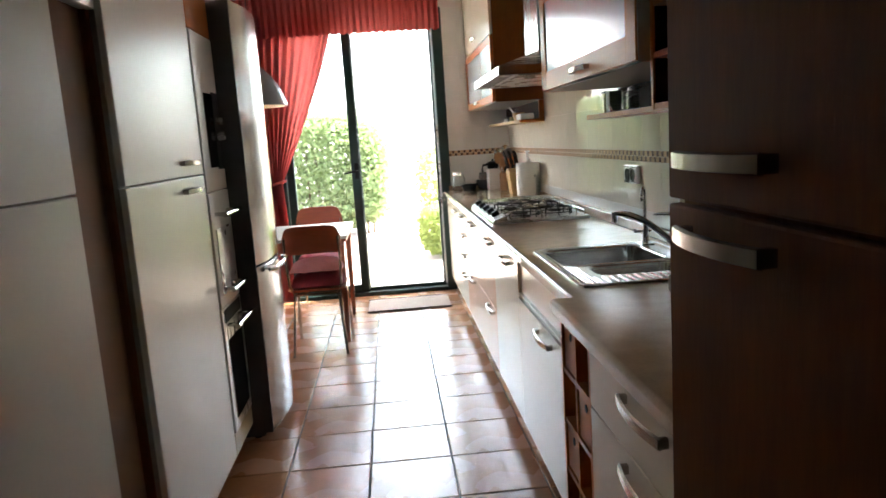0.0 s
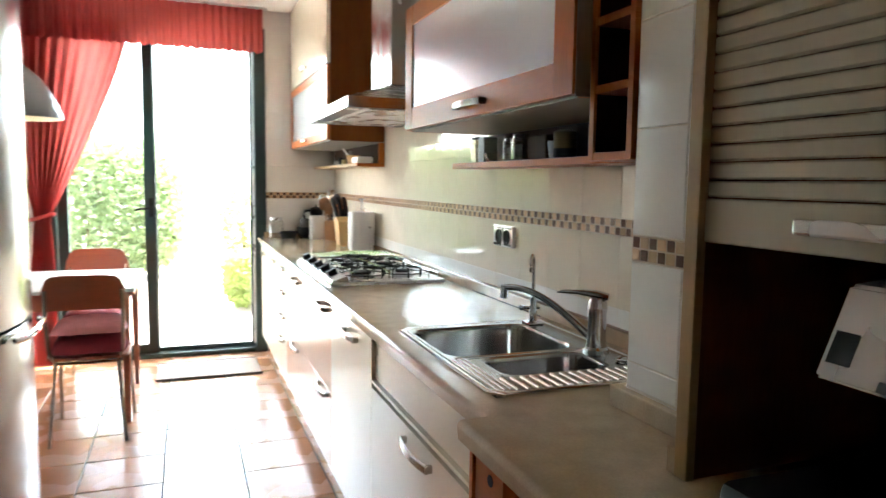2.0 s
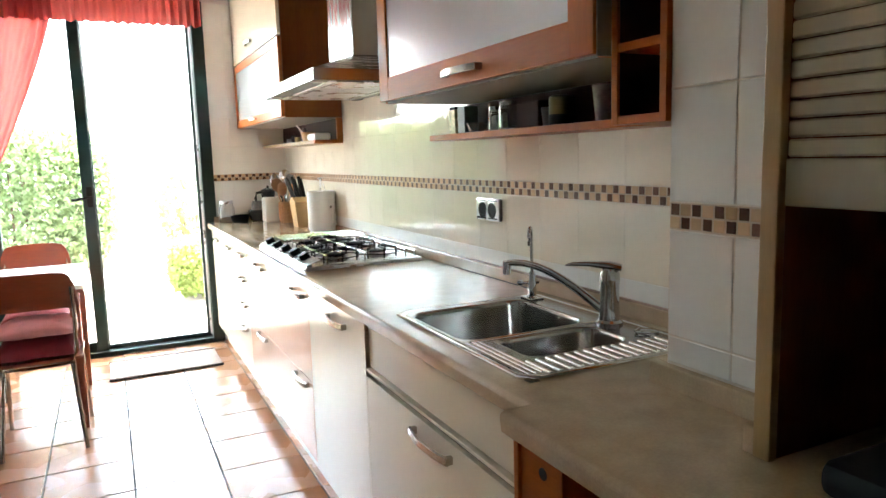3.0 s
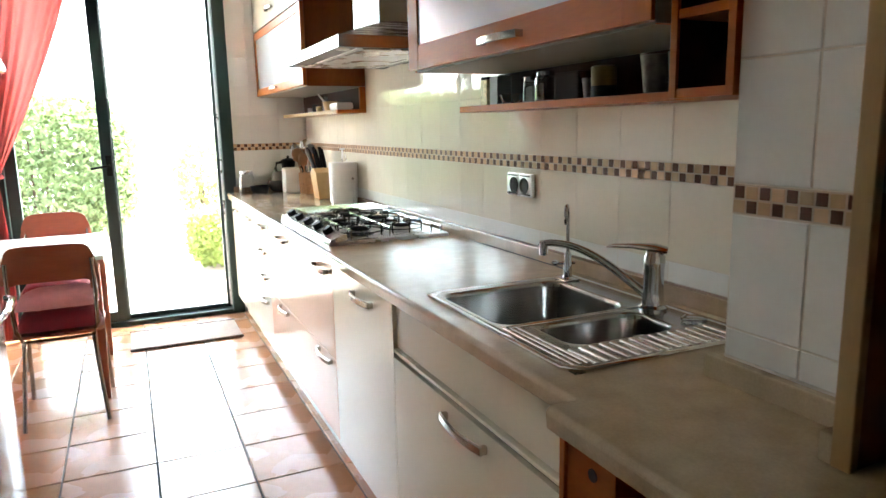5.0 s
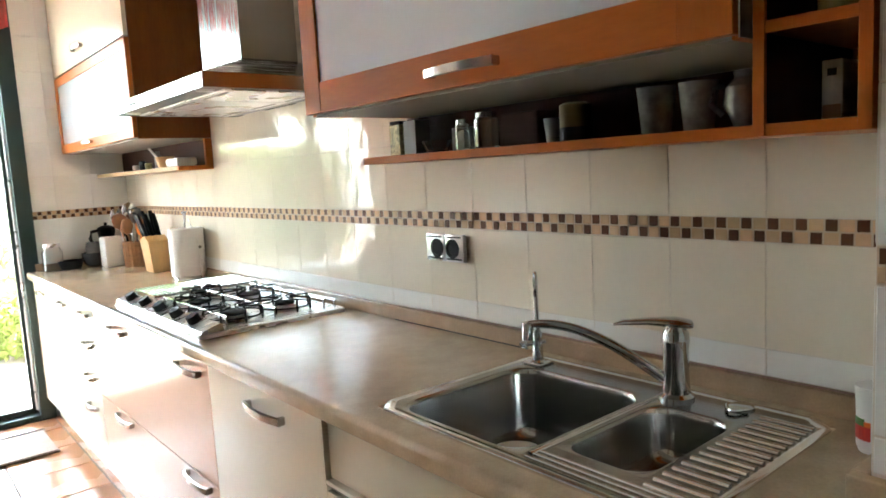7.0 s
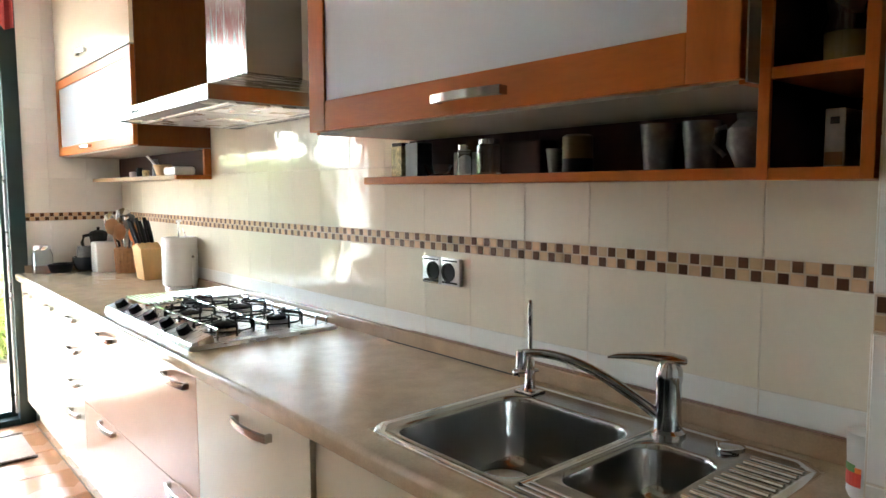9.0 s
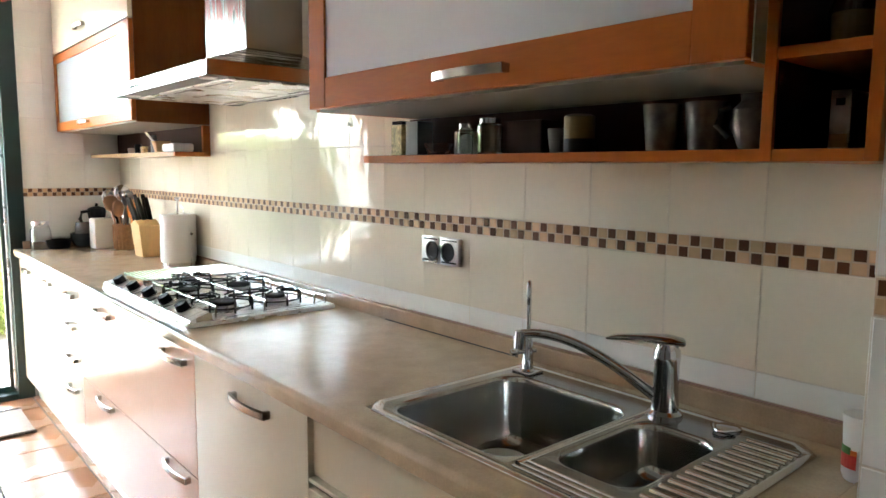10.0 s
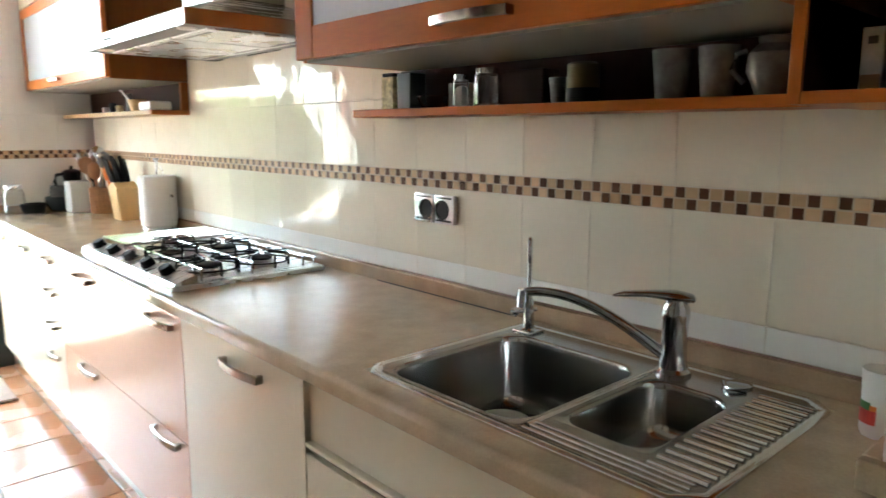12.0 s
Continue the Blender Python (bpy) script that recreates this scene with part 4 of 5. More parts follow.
def tall_wood():
    a, b, face = -5.66, -5.0, -0.72
    u = thing("tall_cabinet", (-0.33, (a + b) / 2, 0), "tall dark brown wooden cabinet with two doors and bowed handles", "cabinet")
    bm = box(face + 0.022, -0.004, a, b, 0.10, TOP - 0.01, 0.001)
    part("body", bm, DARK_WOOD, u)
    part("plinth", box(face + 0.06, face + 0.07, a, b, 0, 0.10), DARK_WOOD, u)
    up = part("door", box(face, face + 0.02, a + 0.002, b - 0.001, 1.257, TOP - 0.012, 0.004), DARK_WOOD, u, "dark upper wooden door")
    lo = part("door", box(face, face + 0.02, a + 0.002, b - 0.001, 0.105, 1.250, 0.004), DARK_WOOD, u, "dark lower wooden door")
    bow_handle(up, face, -5.158, 1.308, 0.195, high=0.022, deep=0.034)
    bow_handle(lo, face, -5.158, 1.219, 0.195, high=0.022, deep=0.034)


tall_wood()


# ---- tall units opposite ----
def left_units():
    depth0 = LEFT + 0.004
    defs = ((-5.05, -4.207), (-3.912, -3.095))
    for a, b in defs:
        u = thing("tall_cabinet", ((LFACE + LEFT) / 2, (a + b) / 2, 0), "tall pale grey lacquered cupboard with two doors", "cabinet", "tall units opposite the worktop")
        part("body", box(depth0, LFACE - 0.021, a, b, 0.10, TOP - 0.01), CARCASS, u)
        part("plinth", box(LFACE - 0.07, LFACE - 0.06, a, b, 0, 0.10), GREY_LACQUER, u)
        up = part("door", box(LFACE - 0.02, LFACE, a + 0.002, b - 0.002, 1.281, TOP - 0.012, 0.004), GREY_LACQUER, u)
        lo = part("door", box(LFACE - 0.02, LFACE, a + 0.002, b - 0.002, 0.105, 1.275, 0.004), GREY_LACQUER, u)
        bow_handle(up, LFACE, b - 0.20 if a > -4 else a + 0.13, 1.328, 0.20, out=1, high=0.02)
        bow_handle(lo, LFACE, b - 0.20 if a > -4 else a + 0.13, 1.228, 0.20, out=1, high=0.02)
    f = thing("filler_panel", (LFACE - 0.1, -4.06, 0), "brown wooden panel recessed between the tall cupboards", "panel")
    part("board", box(depth0, LFACE - 0.05, -4.205, -3.914, 0, TOP - 0.01), BROWN_PANEL, f)
    # Dark strip added for the shade along the recess edge.
    part("shadow_batten", box(LFACE - 0.049, LFACE - 0.03, -3.942, -3.916, 0, TOP - 0.01, 0.002), DARK_WOOD, f)
    k = thing("control_box", (LFACE - 0.03, -4.06, 1.745), "white plastic control box high on the brown panel", "control box")
    part("case", box(LFACE - 0.049, LFACE - 0.01, -4.195, -3.925, 1.745, 1.89, 0.006), WHITE_PLASTIC, k, smooth=True)
    for j in range(3):
        part("button", box(LFACE - 0.01, LFACE - 0.006, -4.12 + j * 0.06, -4.09 + j * 0.06, 1.76, 1.775, 0.001), GREY_PLASTIC, k)
    # oven tower
    a, b = -3.091, -2.75
    u = thing("oven_tower", ((LFACE + LEFT) / 2, (a + b) / 2, 0), "tall cream oven housing with a brown top", "cabinet", "tall units opposite the worktop")
    part("body", box(depth0, LFACE - 0.021, a, b, 0.10, TOP - 0.01), CARCASS, u)
    part("plinth", box(LFACE - 0.07, LFACE - 0.06, a, b, 0, 0.10), LACQUER, u)
    part("top_panel", box(LFACE - 0.02, LFACE, a + 0.002, b - 0.002, 1.84, TOP - 0.012, 0.003), CHERRY, u)
    part("low_drawer", box(LFACE - 0.02, LFACE, a + 0.002, b - 0.002, 0.105, 0.195, 0.003), LACQUER, u)
    m = thing("microwave_oven", (LFACE, (a + b) / 2, 1.24), "built-in white and black microwave oven", "microwave")
    part("case", box(LFACE - 0.02, LFACE + 0.004, a + 0.003, b - 0.003, 1.205, 1.835, 0.004), WHITE_PLASTIC, m)
    part("window", box(LFACE + 0.0045, LFACE + 0.009, a + 0.10, b - 0.13, 1.30, 1.60, 0.003), BLACK_GLASS, m)
    part("control_panel", box(LFACE + 0.0045, LFACE + 0.009, b - 0.12, b - 0.02, 1.29, 1.61, 0.003), BLACK, m)
    for z in (1.43, 1.49):
        part("knob", rod((LFACE + 0.009, b - 0.07, z), (LFACE + 0.035, b - 0.07, z), 0.020, 0.018, 18), ALU, m, smooth=True)
    o = thing("oven", (LFACE, (a + b) / 2, 0.36), "built-in double oven with steel bar handles and black glass", "oven")
    for z0, z1, hz in ((0.73, 1.20, 1.112), (0.20, 0.725, 0.65)):
        d = part("oven_door", box(LFACE - 0.02, LFACE + 0.006, a + 0.003, b - 0.003, z0, z1, 0.004), WHITE_PLASTIC if z0 > 0.5 else STEEL, o)
        part("oven_glass", box(LFACE + 0.0065, LFACE + 0.010, a + 0.05, b - 0.05, z0 + 0.05, hz - 0.06, 0.003), BLACK_GLASS if z0 < 0.5 else ALU, d)
        bm = rod((LFACE + 0.055, a + 0.03, hz), (LFACE + 0.055, b - 0.03, hz), 0.011)
        for y in (a + 0.07, b - 0.07):
            rod((LFACE + 0.006, y, hz), (LFACE + 0.055, y, hz), 0.008, bm=bm)
        part("bar_handle", bm, CHROME, d, "round steel bar handle", smooth=True)
    bm = rod((LFACE + 0.05, a + 0.05, 0.80), (LFACE + 0.05, b - 0.05, 0.80), 0.010)
    for y in (a + 0.09, b - 0.09):
        rod((LFACE + 0.006, y, 0.80), (LFACE + 0.05, y, 0.80), 0.008, bm=bm)
    part("bar_handle", bm, CHROME, o, "round steel bar handle", smooth=True)
    part("control_panel", box(LFACE + 0.0065, LFACE + 0.010, a + 0.03, b - 0.03, 0.665, 0.72, 0.002), BLACK, o)
    # fridge with a bowed front
    fy0, fy1, fx = -2.745, -2.145, -1.70
    g = thing("fridge_freezer", (-1.95, (fy0 + fy1) / 2, 0), "tall stainless steel fridge freezer with a bowed front", "fridge")
    part("cabinet", box(LEFT + 0.02, fx - 0.05, fy0, fy1, 0.03, 2.0, 0.008), FRIDGE_SIDE, g)
    for z0, z1 in ((0.06, 0.835), (0.845, 2.0)):
        bm = bmesh.new()
        n = 14
        out = [(fx - 0.05, fy0 + 0.001), *[(fx - 0.010 + 0.040 * (1 - (2 * k / n - 1) ** 2), fy0 + 0.001 + (fy1 - fy0 - 0.002) * k / n) for k in range(n + 1)], (fx - 0.05, fy1 - 0.001)]
        a0 = [bm.verts.new((x, y, z0)) for x, y in out]
        a1 = [bm.verts.new((x, y, z1)) for x, y in out]
        for k in range(len(out)):
            j = (k + 1) % len(out)
            bm.faces.new((a0[k], a0[j], a1[j], a1[k]))
        bm.faces.new(a0), bm.faces.new(a1)
        d = part("fridge_door", bm, FRIDGE_STEEL, g, smooth=True)
        zz = 0.805
        if z0 > 0.5:
            continue
        pts = [(fx + 0.03, fy0 + 0.10, zz), (fx + 0.055, fy0 + 0.13, zz), (fx + 0.062, -2.445, zz), (fx + 0.055, fy1 - 0.13, zz), (fx + 0.03, fy1 - 0.10, zz)]
        part("grip", tube(pts, 0.011, 8), CHROME, d, "curved steel grip", smooth=True)
    part("side_trim", box(fx - 0.06, fx - 0.012, fy0 - 0.003, fy0 + 0.0005, 0.05, 2.0, 0.001), FRIDGE_SIDE, g)
    part("badge", box(fx + 0.003, fx + 0.0095, fy0 + 0.09, fy0 + 0.16, 1.75, 1.83, 0.001), BLACK, g)
    for y in (fy0 + 0.08, fy1 - 0.08):
        part("foot", rod((fx - 0.10, y, 0), (fx - 0.10, y, 0.03), 0.02), BLACK, g)
        part("foot", rod((LEFT + 0.1, y, 0), (LEFT + 0.1, y, 0.03), 0.02), BLACK, g)


left_units()


# ---- dining corner ----
def table():
    t = thing("dining_table", (-1.80, -0.70, 0), "small dining table with a pale laminate top and red-brown tapered legs", "table")
    x0, x1, y0, y1 = -2.40, -1.40, -1.20, -0.32
    part("tabletop", box(x0, x1, y0, y1, 0.735, 0.755, 0.003), WHITE_PLASTIC, t, "pale glossy laminate top")
    part("edge_band", box(x0 + 0.002, x1 - 0.002, y0 + 0.002, y1 - 0.002, 0.715, 0.7345, 0.002), RED_WOOD, t)
    bm = box(x0 + 0.06, x1 - 0.05, y0 + 0.045, y0 + 0.063, 0.64, 0.714)
    box(x0 + 0.06, x1 - 0.05, y1 - 0.063, y1 - 0.045, 0.64, 0.714, bm=bm)
    box(x1 - 0.068, x1 - 0.05, y0 + 0.063, y1 - 0.063, 0.64, 0.714, bm=bm)
    box(x0 + 0.05, x0 + 0.068, y0 + 0.063, y1 - 0.063, 0.64, 0.714, bm=bm)
    part("apron", bm, RED_WOOD, t)
    for x in (x0 + 0.06, x1 - 0.05):
        for y in (y0 + 0.055, y1 - 0.055):
            part("leg", loft([loop_rr(x, y, h, h, h * 0.3, z, 3) for h, z in ((0.014, 0.0), (0.024, 0.63), (0.026, 0.714))], cap0=True), RED_WOOD, t, smooth=True)


def chair():
    """A tubular chair at the origin that faces +y, 0.4 m wide."""
    c = thing("dining_chair", (0, 0, 0), "bentwood dining chair with a curved wooden back and metal tube legs", "chair", "chairs at the dining table")
    part("seat", loft([loop_rr(0, 0.20, 0.190, 0.195, 0.06, z) for z in (0.425, 0.43, 0.44)], cap0=True), RED_WOOD, c, smooth=True)
    bm = bmesh.new()
    nu, nv = 20, 8
    grids = []
    for off in (0.0, 0.011):
        grid = []
        for j in range(nv + 1):
            row = []
            for i in range(nu + 1):
                s = 2 * i / nu - 1
                w = 0.198 * (1 - 0.06 * (j / nv))
                top = 0.865 - 0.025 * s ** 4 - 0.012 * math.cos(s * math.pi) * 0
                edge = max(0.0, abs(s) - 0.82) / 0.18
                low = 0.665 + 0.055 * (1 - s * s)
                zz0, zz1 = low + 0.055 * edge ** 2, top - 0.05 * edge ** 2
                z = zz0 + (zz1 - zz0) * j / nv
                row.append(bm.verts.new((s * w, -0.02 - 0.035 * (1 - s * s) + off - 0.04 * (z - 0.6), z)))
            grid.append(row)
        grids.append(grid)
    for g, grid in enumerate(grids):
        for a, b in zip(grid, grid[1:]):
            for i in range(nu):
                bm.faces.new((a[i], a[i + 1], b[i + 1], b[i]))
    edge_a = [r[0] for r in grids[0]] + grids[0][-1][1:] + [r[-1] for r in grids[0]][-2::-1] + grids[0][0][-2:0:-1]
    edge_b = [r[0] for r in grids[1]] + grids[1][-1][1:] + [r[-1] for r in grids[1]][-2::-1] + grids[1][0][-2:0:-1]
    n = len(edge_a)
    for k in range(n):
        bm.faces.new((edge_a[k], edge_a[(k + 1) % n], edge_b[(k + 1) % n], edge_b[k]))
    part("backrest", bm, RED_WOOD, c, "curved red-brown plywood backrest", smooth=True)
    for s in (-1, 1):
        pts = [(s * 0.172, -0.036, 0.79), (s * 0.175, -0.022, 0.65), (s * 0.166, 0.0, 0.47), (s * 0.145, 0.02, 0.41), (s * 0.155, 0.0, 0.25), (s * 0.175, -0.05, 0.0)]
        part("back_leg", tube(pts, 0.0105, 10), NICKEL, c, smooth=True)
        pts = [(s * 0.15, 0.10, 0.418), (s * 0.165, 0.34, 0.415), (s * 0.172, 0.37, 0.36), (s * 0.185, 0.41, 0.0)]
        part("front_leg", tube(pts, 0.0105, 10), NICKEL, c, smooth=True)
    part("stretcher", tube([(-0.15, 0.05, 0.40), (0, 0.06, 0.395), (0.15, 0.05, 0.40)], 0.008, 8), NICKEL, c, smooth=True)
    return c


def cushion(x, y, z, mat_, label, thick=0.058):
    bm = bmesh.new()
    nu = 26
    rows = {}
    for side in (1, -1):
        for j in range(nu + 1):
            for i in range(nu + 1):
                a, b = 2 * i / nu - 1, 2 * j / nu - 1
                dome = max(0.0, (1 - a ** 4) * (1 - b ** 4)) ** 0.6
                tuft = sum(math.exp(-((a - p) ** 2 + (b - q) ** 2) / 0.02) for p in (-0.45, 0.45) for q in (-0.45, 0.45))
                lift = (thick * dome - 0.022 * tuft * dome + 0.004 * noise.noise((a * 3, b * 3, z))) if side > 0 else -0.004 * dome
                rows[side, i, j] = bm.verts.new((x + 0.18 * a * (1 - 0.05 * b * b), y + 0.19 * b * (1 - 0.05 * a * a), z + 0.014 + lift))
    for side in (1, -1):
        for j in range(nu):
            for i in range(nu):
                bm.faces.new((rows[side, i, j], rows[side, i + 1, j], rows[side, i + 1, j + 1], rows[side, i, j + 1]))
    bmesh.ops.remove_doubles(bm, verts=bm.verts, dist=0.002)
    solid("seat_cushion", bm, mat_, label, "cushion", smooth=True)


table()
first = chair()
first.matrix_basis = pose(-1.615, -1.395, 0)
second = copy_thing(first, pose(-1.695, -0.075, 0, 0, 0, 180))
tagged(second, "bentwood dining chair on the garden side of the table")
cushion(-1.615, -1.19, 0.438, CUSHION, "dark red tufted seat cushion on a dining chair", 0.085)
cushion(-1.615, -1.17, 0.535, PINK_CUSHION, "pink patterned cushion stacked on the red one")
cushion(-1.695, -0.28, 0.438, CUSHION, "dark red seat cushion on the garden-side chair")


def pendant():
    p = thing("pendant_lamp", (-2.0, -0.70, 1.62), "grey enamelled dome pendant lamp over the table", "lamp")
    c = (-2.0, -0.70, 0)
    prof = [(0.225, 1.615), (0.222, 1.64), (0.20, 1.70), (0.165, 1.77), (0.115, 1.84), (0.06, 1.89), (0.035, 1.91)]
    part("shade", lathe(prof + [(0.033, 1.905), (0.11, 1.832), (0.16, 1.765), (0.196, 1.695), (0.217, 1.64), (0.220, 1.615), (0.225, 1.615)], c, 40), LAMP_GREY, p, smooth=True)
    part("inner_rim", lathe([(0.2205, 1.612), (0.2195, 1.635), (0.199, 1.69), (0.195, 1.69), (0.214, 1.635), (0.216, 1.612), (0.2205, 1.612)], c, 40), LAMP_IN, p, "cream inner rim", smooth=True)
    part("socket_cap", lathe([(0.035, 1.905), (0.03, 1.96), (0.012, 1.975), (0, 1.975)], c, 20), BLACK, p, smooth=True)
    part("cord", rod((-2.0, -0.70, 1.97), (-2.0, -0.70, TOP - 0.06), 0.004), BLACK, p)
    part("bulb", lathe([(0, 1.70), (0.03, 1.715), (0.038, 1.745), (0.02, 1.80), (0.014, 1.86), (0, 1.86)], c, 20), WHITE_PLASTIC, p, smooth=True)
    p.location.z += 0.06


pendant()


def rug():
    r = thing("door_mat", (-1.0, -0.165, 0), "beige woven cotton mat with a dark fringed edge by the door", "rug")
    bm = bmesh.new()
    nx, ny = 60, 24
    g = [[bm.verts.new((-1.335 + 0.68 * i / nx, -0.375 + 0.42 * j / ny, 0.010 + 0.0025 * (j % 2) + 0.002 * noise.noise((i * 0.3, j * 0.4, 1)))) for i in range(nx + 1)] for j in range(ny + 1)]
    for a, b in zip(g, g[1:]):
        for i in range(nx):
            bm.faces.new((a[i], a[i + 1], b[i + 1], b[i]))
    bmesh.ops.solidify(bm, geom=bm.faces[:], thickness=0.008)
    part("weave", bm, RUG, r, smooth=True)
    for y, sgn in ((-0.375, -1), (0.045, 1)):
        bm = bmesh.new()
        for k in range(26):
            x = -1.325 + 0.66 * k / 25
            lathe([(0.0, 0.0), (0.017, 0.003), (0.015, 0.012), (0.0, 0.016)], (x, y + sgn * 0.006, 0.001), 10, bm)
        part("fringe", bm, RUG_EDGE, r)


rug()


# ---- small things on the worktop and shelves ----
def socket():
    s = thing("double_socket", (-0.008, -2.722, 1.09), "silver double wall socket with two black inserts", "socket")
    for ya, yb in ((-2.806, -2.7255), (-2.7225, -2.640)):
        part("plate", box(-0.016, -0.0005, ya, yb, 1.092, 1.172, 0.004), ALU, s, smooth=True)
    for y in (-2.760, -2.692):
        f = part("insert", lathe([(0.028, 0.0), (0.028, 0.003), (0.021, 0.003), (0.019, -0.004), (0, -0.004)], (-0.0165, y, 1.131), 24, turn=Matrix.Rotation(radians(-90), 4, "Y")), BLACK, s, "black round insert", smooth=True)
        for d in (-0.008, 0.008):
            part("pin_hole", rod((-0.0145, y + d, 1.131), (-0.012, y + d, 1.131), 0.003, seg=8), DARK_GAP, f)
    for zz in (1.0985, 1.162):
        for ya, yb in ((-2.798, -2.733), (-2.715, -2.648)):
            part("trim_line", box(-0.0172, -0.0158, ya, yb, zz, zz + 0.005), BLACK, s)
    s.location.y -= 0.15
    s.location.z += 0.0135


socket()


def corner_clutter():
    z = 0.9
    tx, ty = -0.090, -0.97
    t = thing("paper_towel_holder", (tx, ty, z), "white paper towel roll on a steel stand", "paper towel")
    part("foot", lathe([(0.075, 0), (0.075, 0.012), (0.07, 0.016), (0, 0.016)], (tx, ty, z), 32), STEEL, t, smooth=True)
    part("roll", lathe([(0.02, 0.018), (0.082, 0.018), (0.084, 0.025), (0.084, 0.245), (0.081, 0.252), (0.02, 0.252), (0.02, 0.018)], (tx, ty, z), 40), PAPER, t, smooth=True)
    part("post", rod((tx, ty, z + 0.016), (tx, ty, z + 0.33), 0.006), STEEL, t)
    part("post_bar", rod((tx - 0.02, ty - 0.03, z + 0.33), (tx + 0.02, ty + 0.03, z + 0.33), 0.005), STEEL, t)
    part("arm", tube([(tx + 0.03, ty - 0.088, z + 0.012), (tx + 0.03, ty - 0.09, z + 0.16), (tx + 0.0, ty - 0.05, z + 0.30)], 0.003, 8), STEEL, t, smooth=True)
    part("arm_ball", lathe([(0, -0.009), (0.008, -0.004), (0.008, 0.004), (0, 0.009)], (tx + 0.03, ty - 0.093, z + 0.16), 12), CHROME, t, smooth=True)
    kx, ky = -0.100, -0.50
    k = thing("knife_block", (kx, ky, z), "pale wooden knife block with black-handled knives", "knife block")
    bm = bmesh.new()
    pts = [(ky - 0.07, z), (ky + 0.055, z), (ky + 0.055, z + 0.175), (ky - 0.03, z + 0.202), (ky - 0.09, z + 0.172)]
    a = [bm.verts.new((kx - 0.040 - 0.12 * (h - z), y, h)) for y, h in pts]
    b = [bm.verts.new((kx + 0.05, y, h)) for y, h in pts]
    for i in range(5):
        bm.faces.new((a[i], a[(i + 1) % 5], b[(i + 1) % 5], b[i]))
    bm.faces.new(a), bm.faces.new(b)
    bmesh.ops.bevel(bm, geom=bm.edges[:], offset=0.003, segments=1, affect="EDGES")
    part("block", bm, BEECH, k)
    for i in range(3):
        for j in range(2):
            p0 = Vector((kx - 0.042 + 0.032 * i, ky + 0.02 - 0.05 * j, z + 0.182))
            p1 = p0 + Vector((-0.035 + 0.010 * i, 0.03, 0.150 - 0.014 * j))
            h = part("knife_handle", tube([p0, p0.lerp(p1, 0.5), p1], [0.013, 0.015, 0.012], 8, flat=0.7), BLACK, k, smooth=True)
            part("rivet", lathe([(0, -0.003), (0.003, 0), (0, 0.003)], p0.lerp(p1, 0.4) + Vector((-0.012, -0.003, 0)), 8), CHROME, h)
    part("steel_cap", lathe([(0, -0.016), (0.014, -0.008), (0.016, 0.004), (0, 0.014)], (kx - 0.085, ky + 0.05, z + 0.335), 16), CHROME, k, smooth=True)
    wx, wy = -0.088, -0.10
    w = thing("utensil_pot", (wx, wy, z), "brown wicker pot with wooden spoons and spatulas", "utensil holder")
    part("pot", lathe([(0.060, 0), (0.064, 0.01), (0.066, 0.14), (0.070, 0.146), (0.060, 0.146), (0.058, 0.012), (0, 0.010)], (wx, wy, z), 24), WICKER, w, smooth=True)
    for k2 in range(20):
        a = 2 * math.pi * k2 / 20
        part("wicker_stake", rod((wx + 0.0645 * math.cos(a), wy + 0.0645 * math.sin(a), z + 0.005), (wx + 0.0675 * math.cos(a), wy + 0.0675 * math.sin(a), z + 0.142), 0.004, seg=6), WICKER, w)
    for dx, dy, h, m, r in ((-0.05, 0.05, 0.27, SPOON, 0.042), (0.02, -0.055, 0.23, ORANGE, 0.034), (-0.03, 0.0, 0.24, SPOON, 0.035), (0.0, 0.04, 0.33, CHROME, 0.045), (0.03, -0.02, 0.27, SPOON, 0.03), (-0.05, 0.09, 0.30, CHROME, 0.036), (0.01, -0.02, 0.30, MUG, 0.038)):
        ox, oy = wx + dx * 1.2, wy + dy * 1.2
        bm = rod((wx + dx * 0.4, wy + dy * 0.4, z + 0.02), (ox, oy, z + h - 0.03), 0.0055, seg=8)
        head = lathe([(0.0, -0.055), (r * 0.7, -0.038), (r, 0.0), (r * 0.8, 0.035), (0, 0.05)], (0, 0, 0), 16)
        for v in head.verts:
            v.co = Vector((ox + v.co.x, oy + v.co.y * 0.35, z + h + v.co.z))
        u2 = part("utensil", bm, m, w, smooth=True)
        part("head", head, m, u2, smooth=True)
    solid("canister", box(-0.240, -0.115, -0.03, 0.095, z, z + 0.178, 0.012), WHITE_PLASTIC, "white square canister on the worktop", "canister", smooth=True)
    m = thing("mortar_bowl", (-0.255, 0.165, z), "dark glazed bowl with a small jar in it", "bowl")
    part("bowl", lathe([(0.04, 0), (0.056, 0.012), (0.072, 0.055), (0.070, 0.085), (0.064, 0.085), (0.062, 0.055), (0.03, 0.018), (0, 0.014)], (-0.255, 0.165, z), 24), GREEN_GLAZE, m, smooth=True)
    part("jar", lathe([(0.03, 0.015), (0.045, 0.07), (0.045, 0.12), (0.038, 0.15), (0, 0.15)], (-0.255, 0.165, z), 20), MUG, m, smooth=True)
    e = thing("espresso_pot", (-0.165, 0.205, z), "black stove-top coffee pot", "coffee pot")
    part("pot", lathe([(0.05, 0), (0.044, 0.09), (0.038, 0.105), (0.054, 0.215), (0.05, 0.228), (0.03, 0.236), (0.008, 0.241), (0.01, 0.255), (0, 0.26)], (-0.165, 0.205, z), 10), BLACK, e)
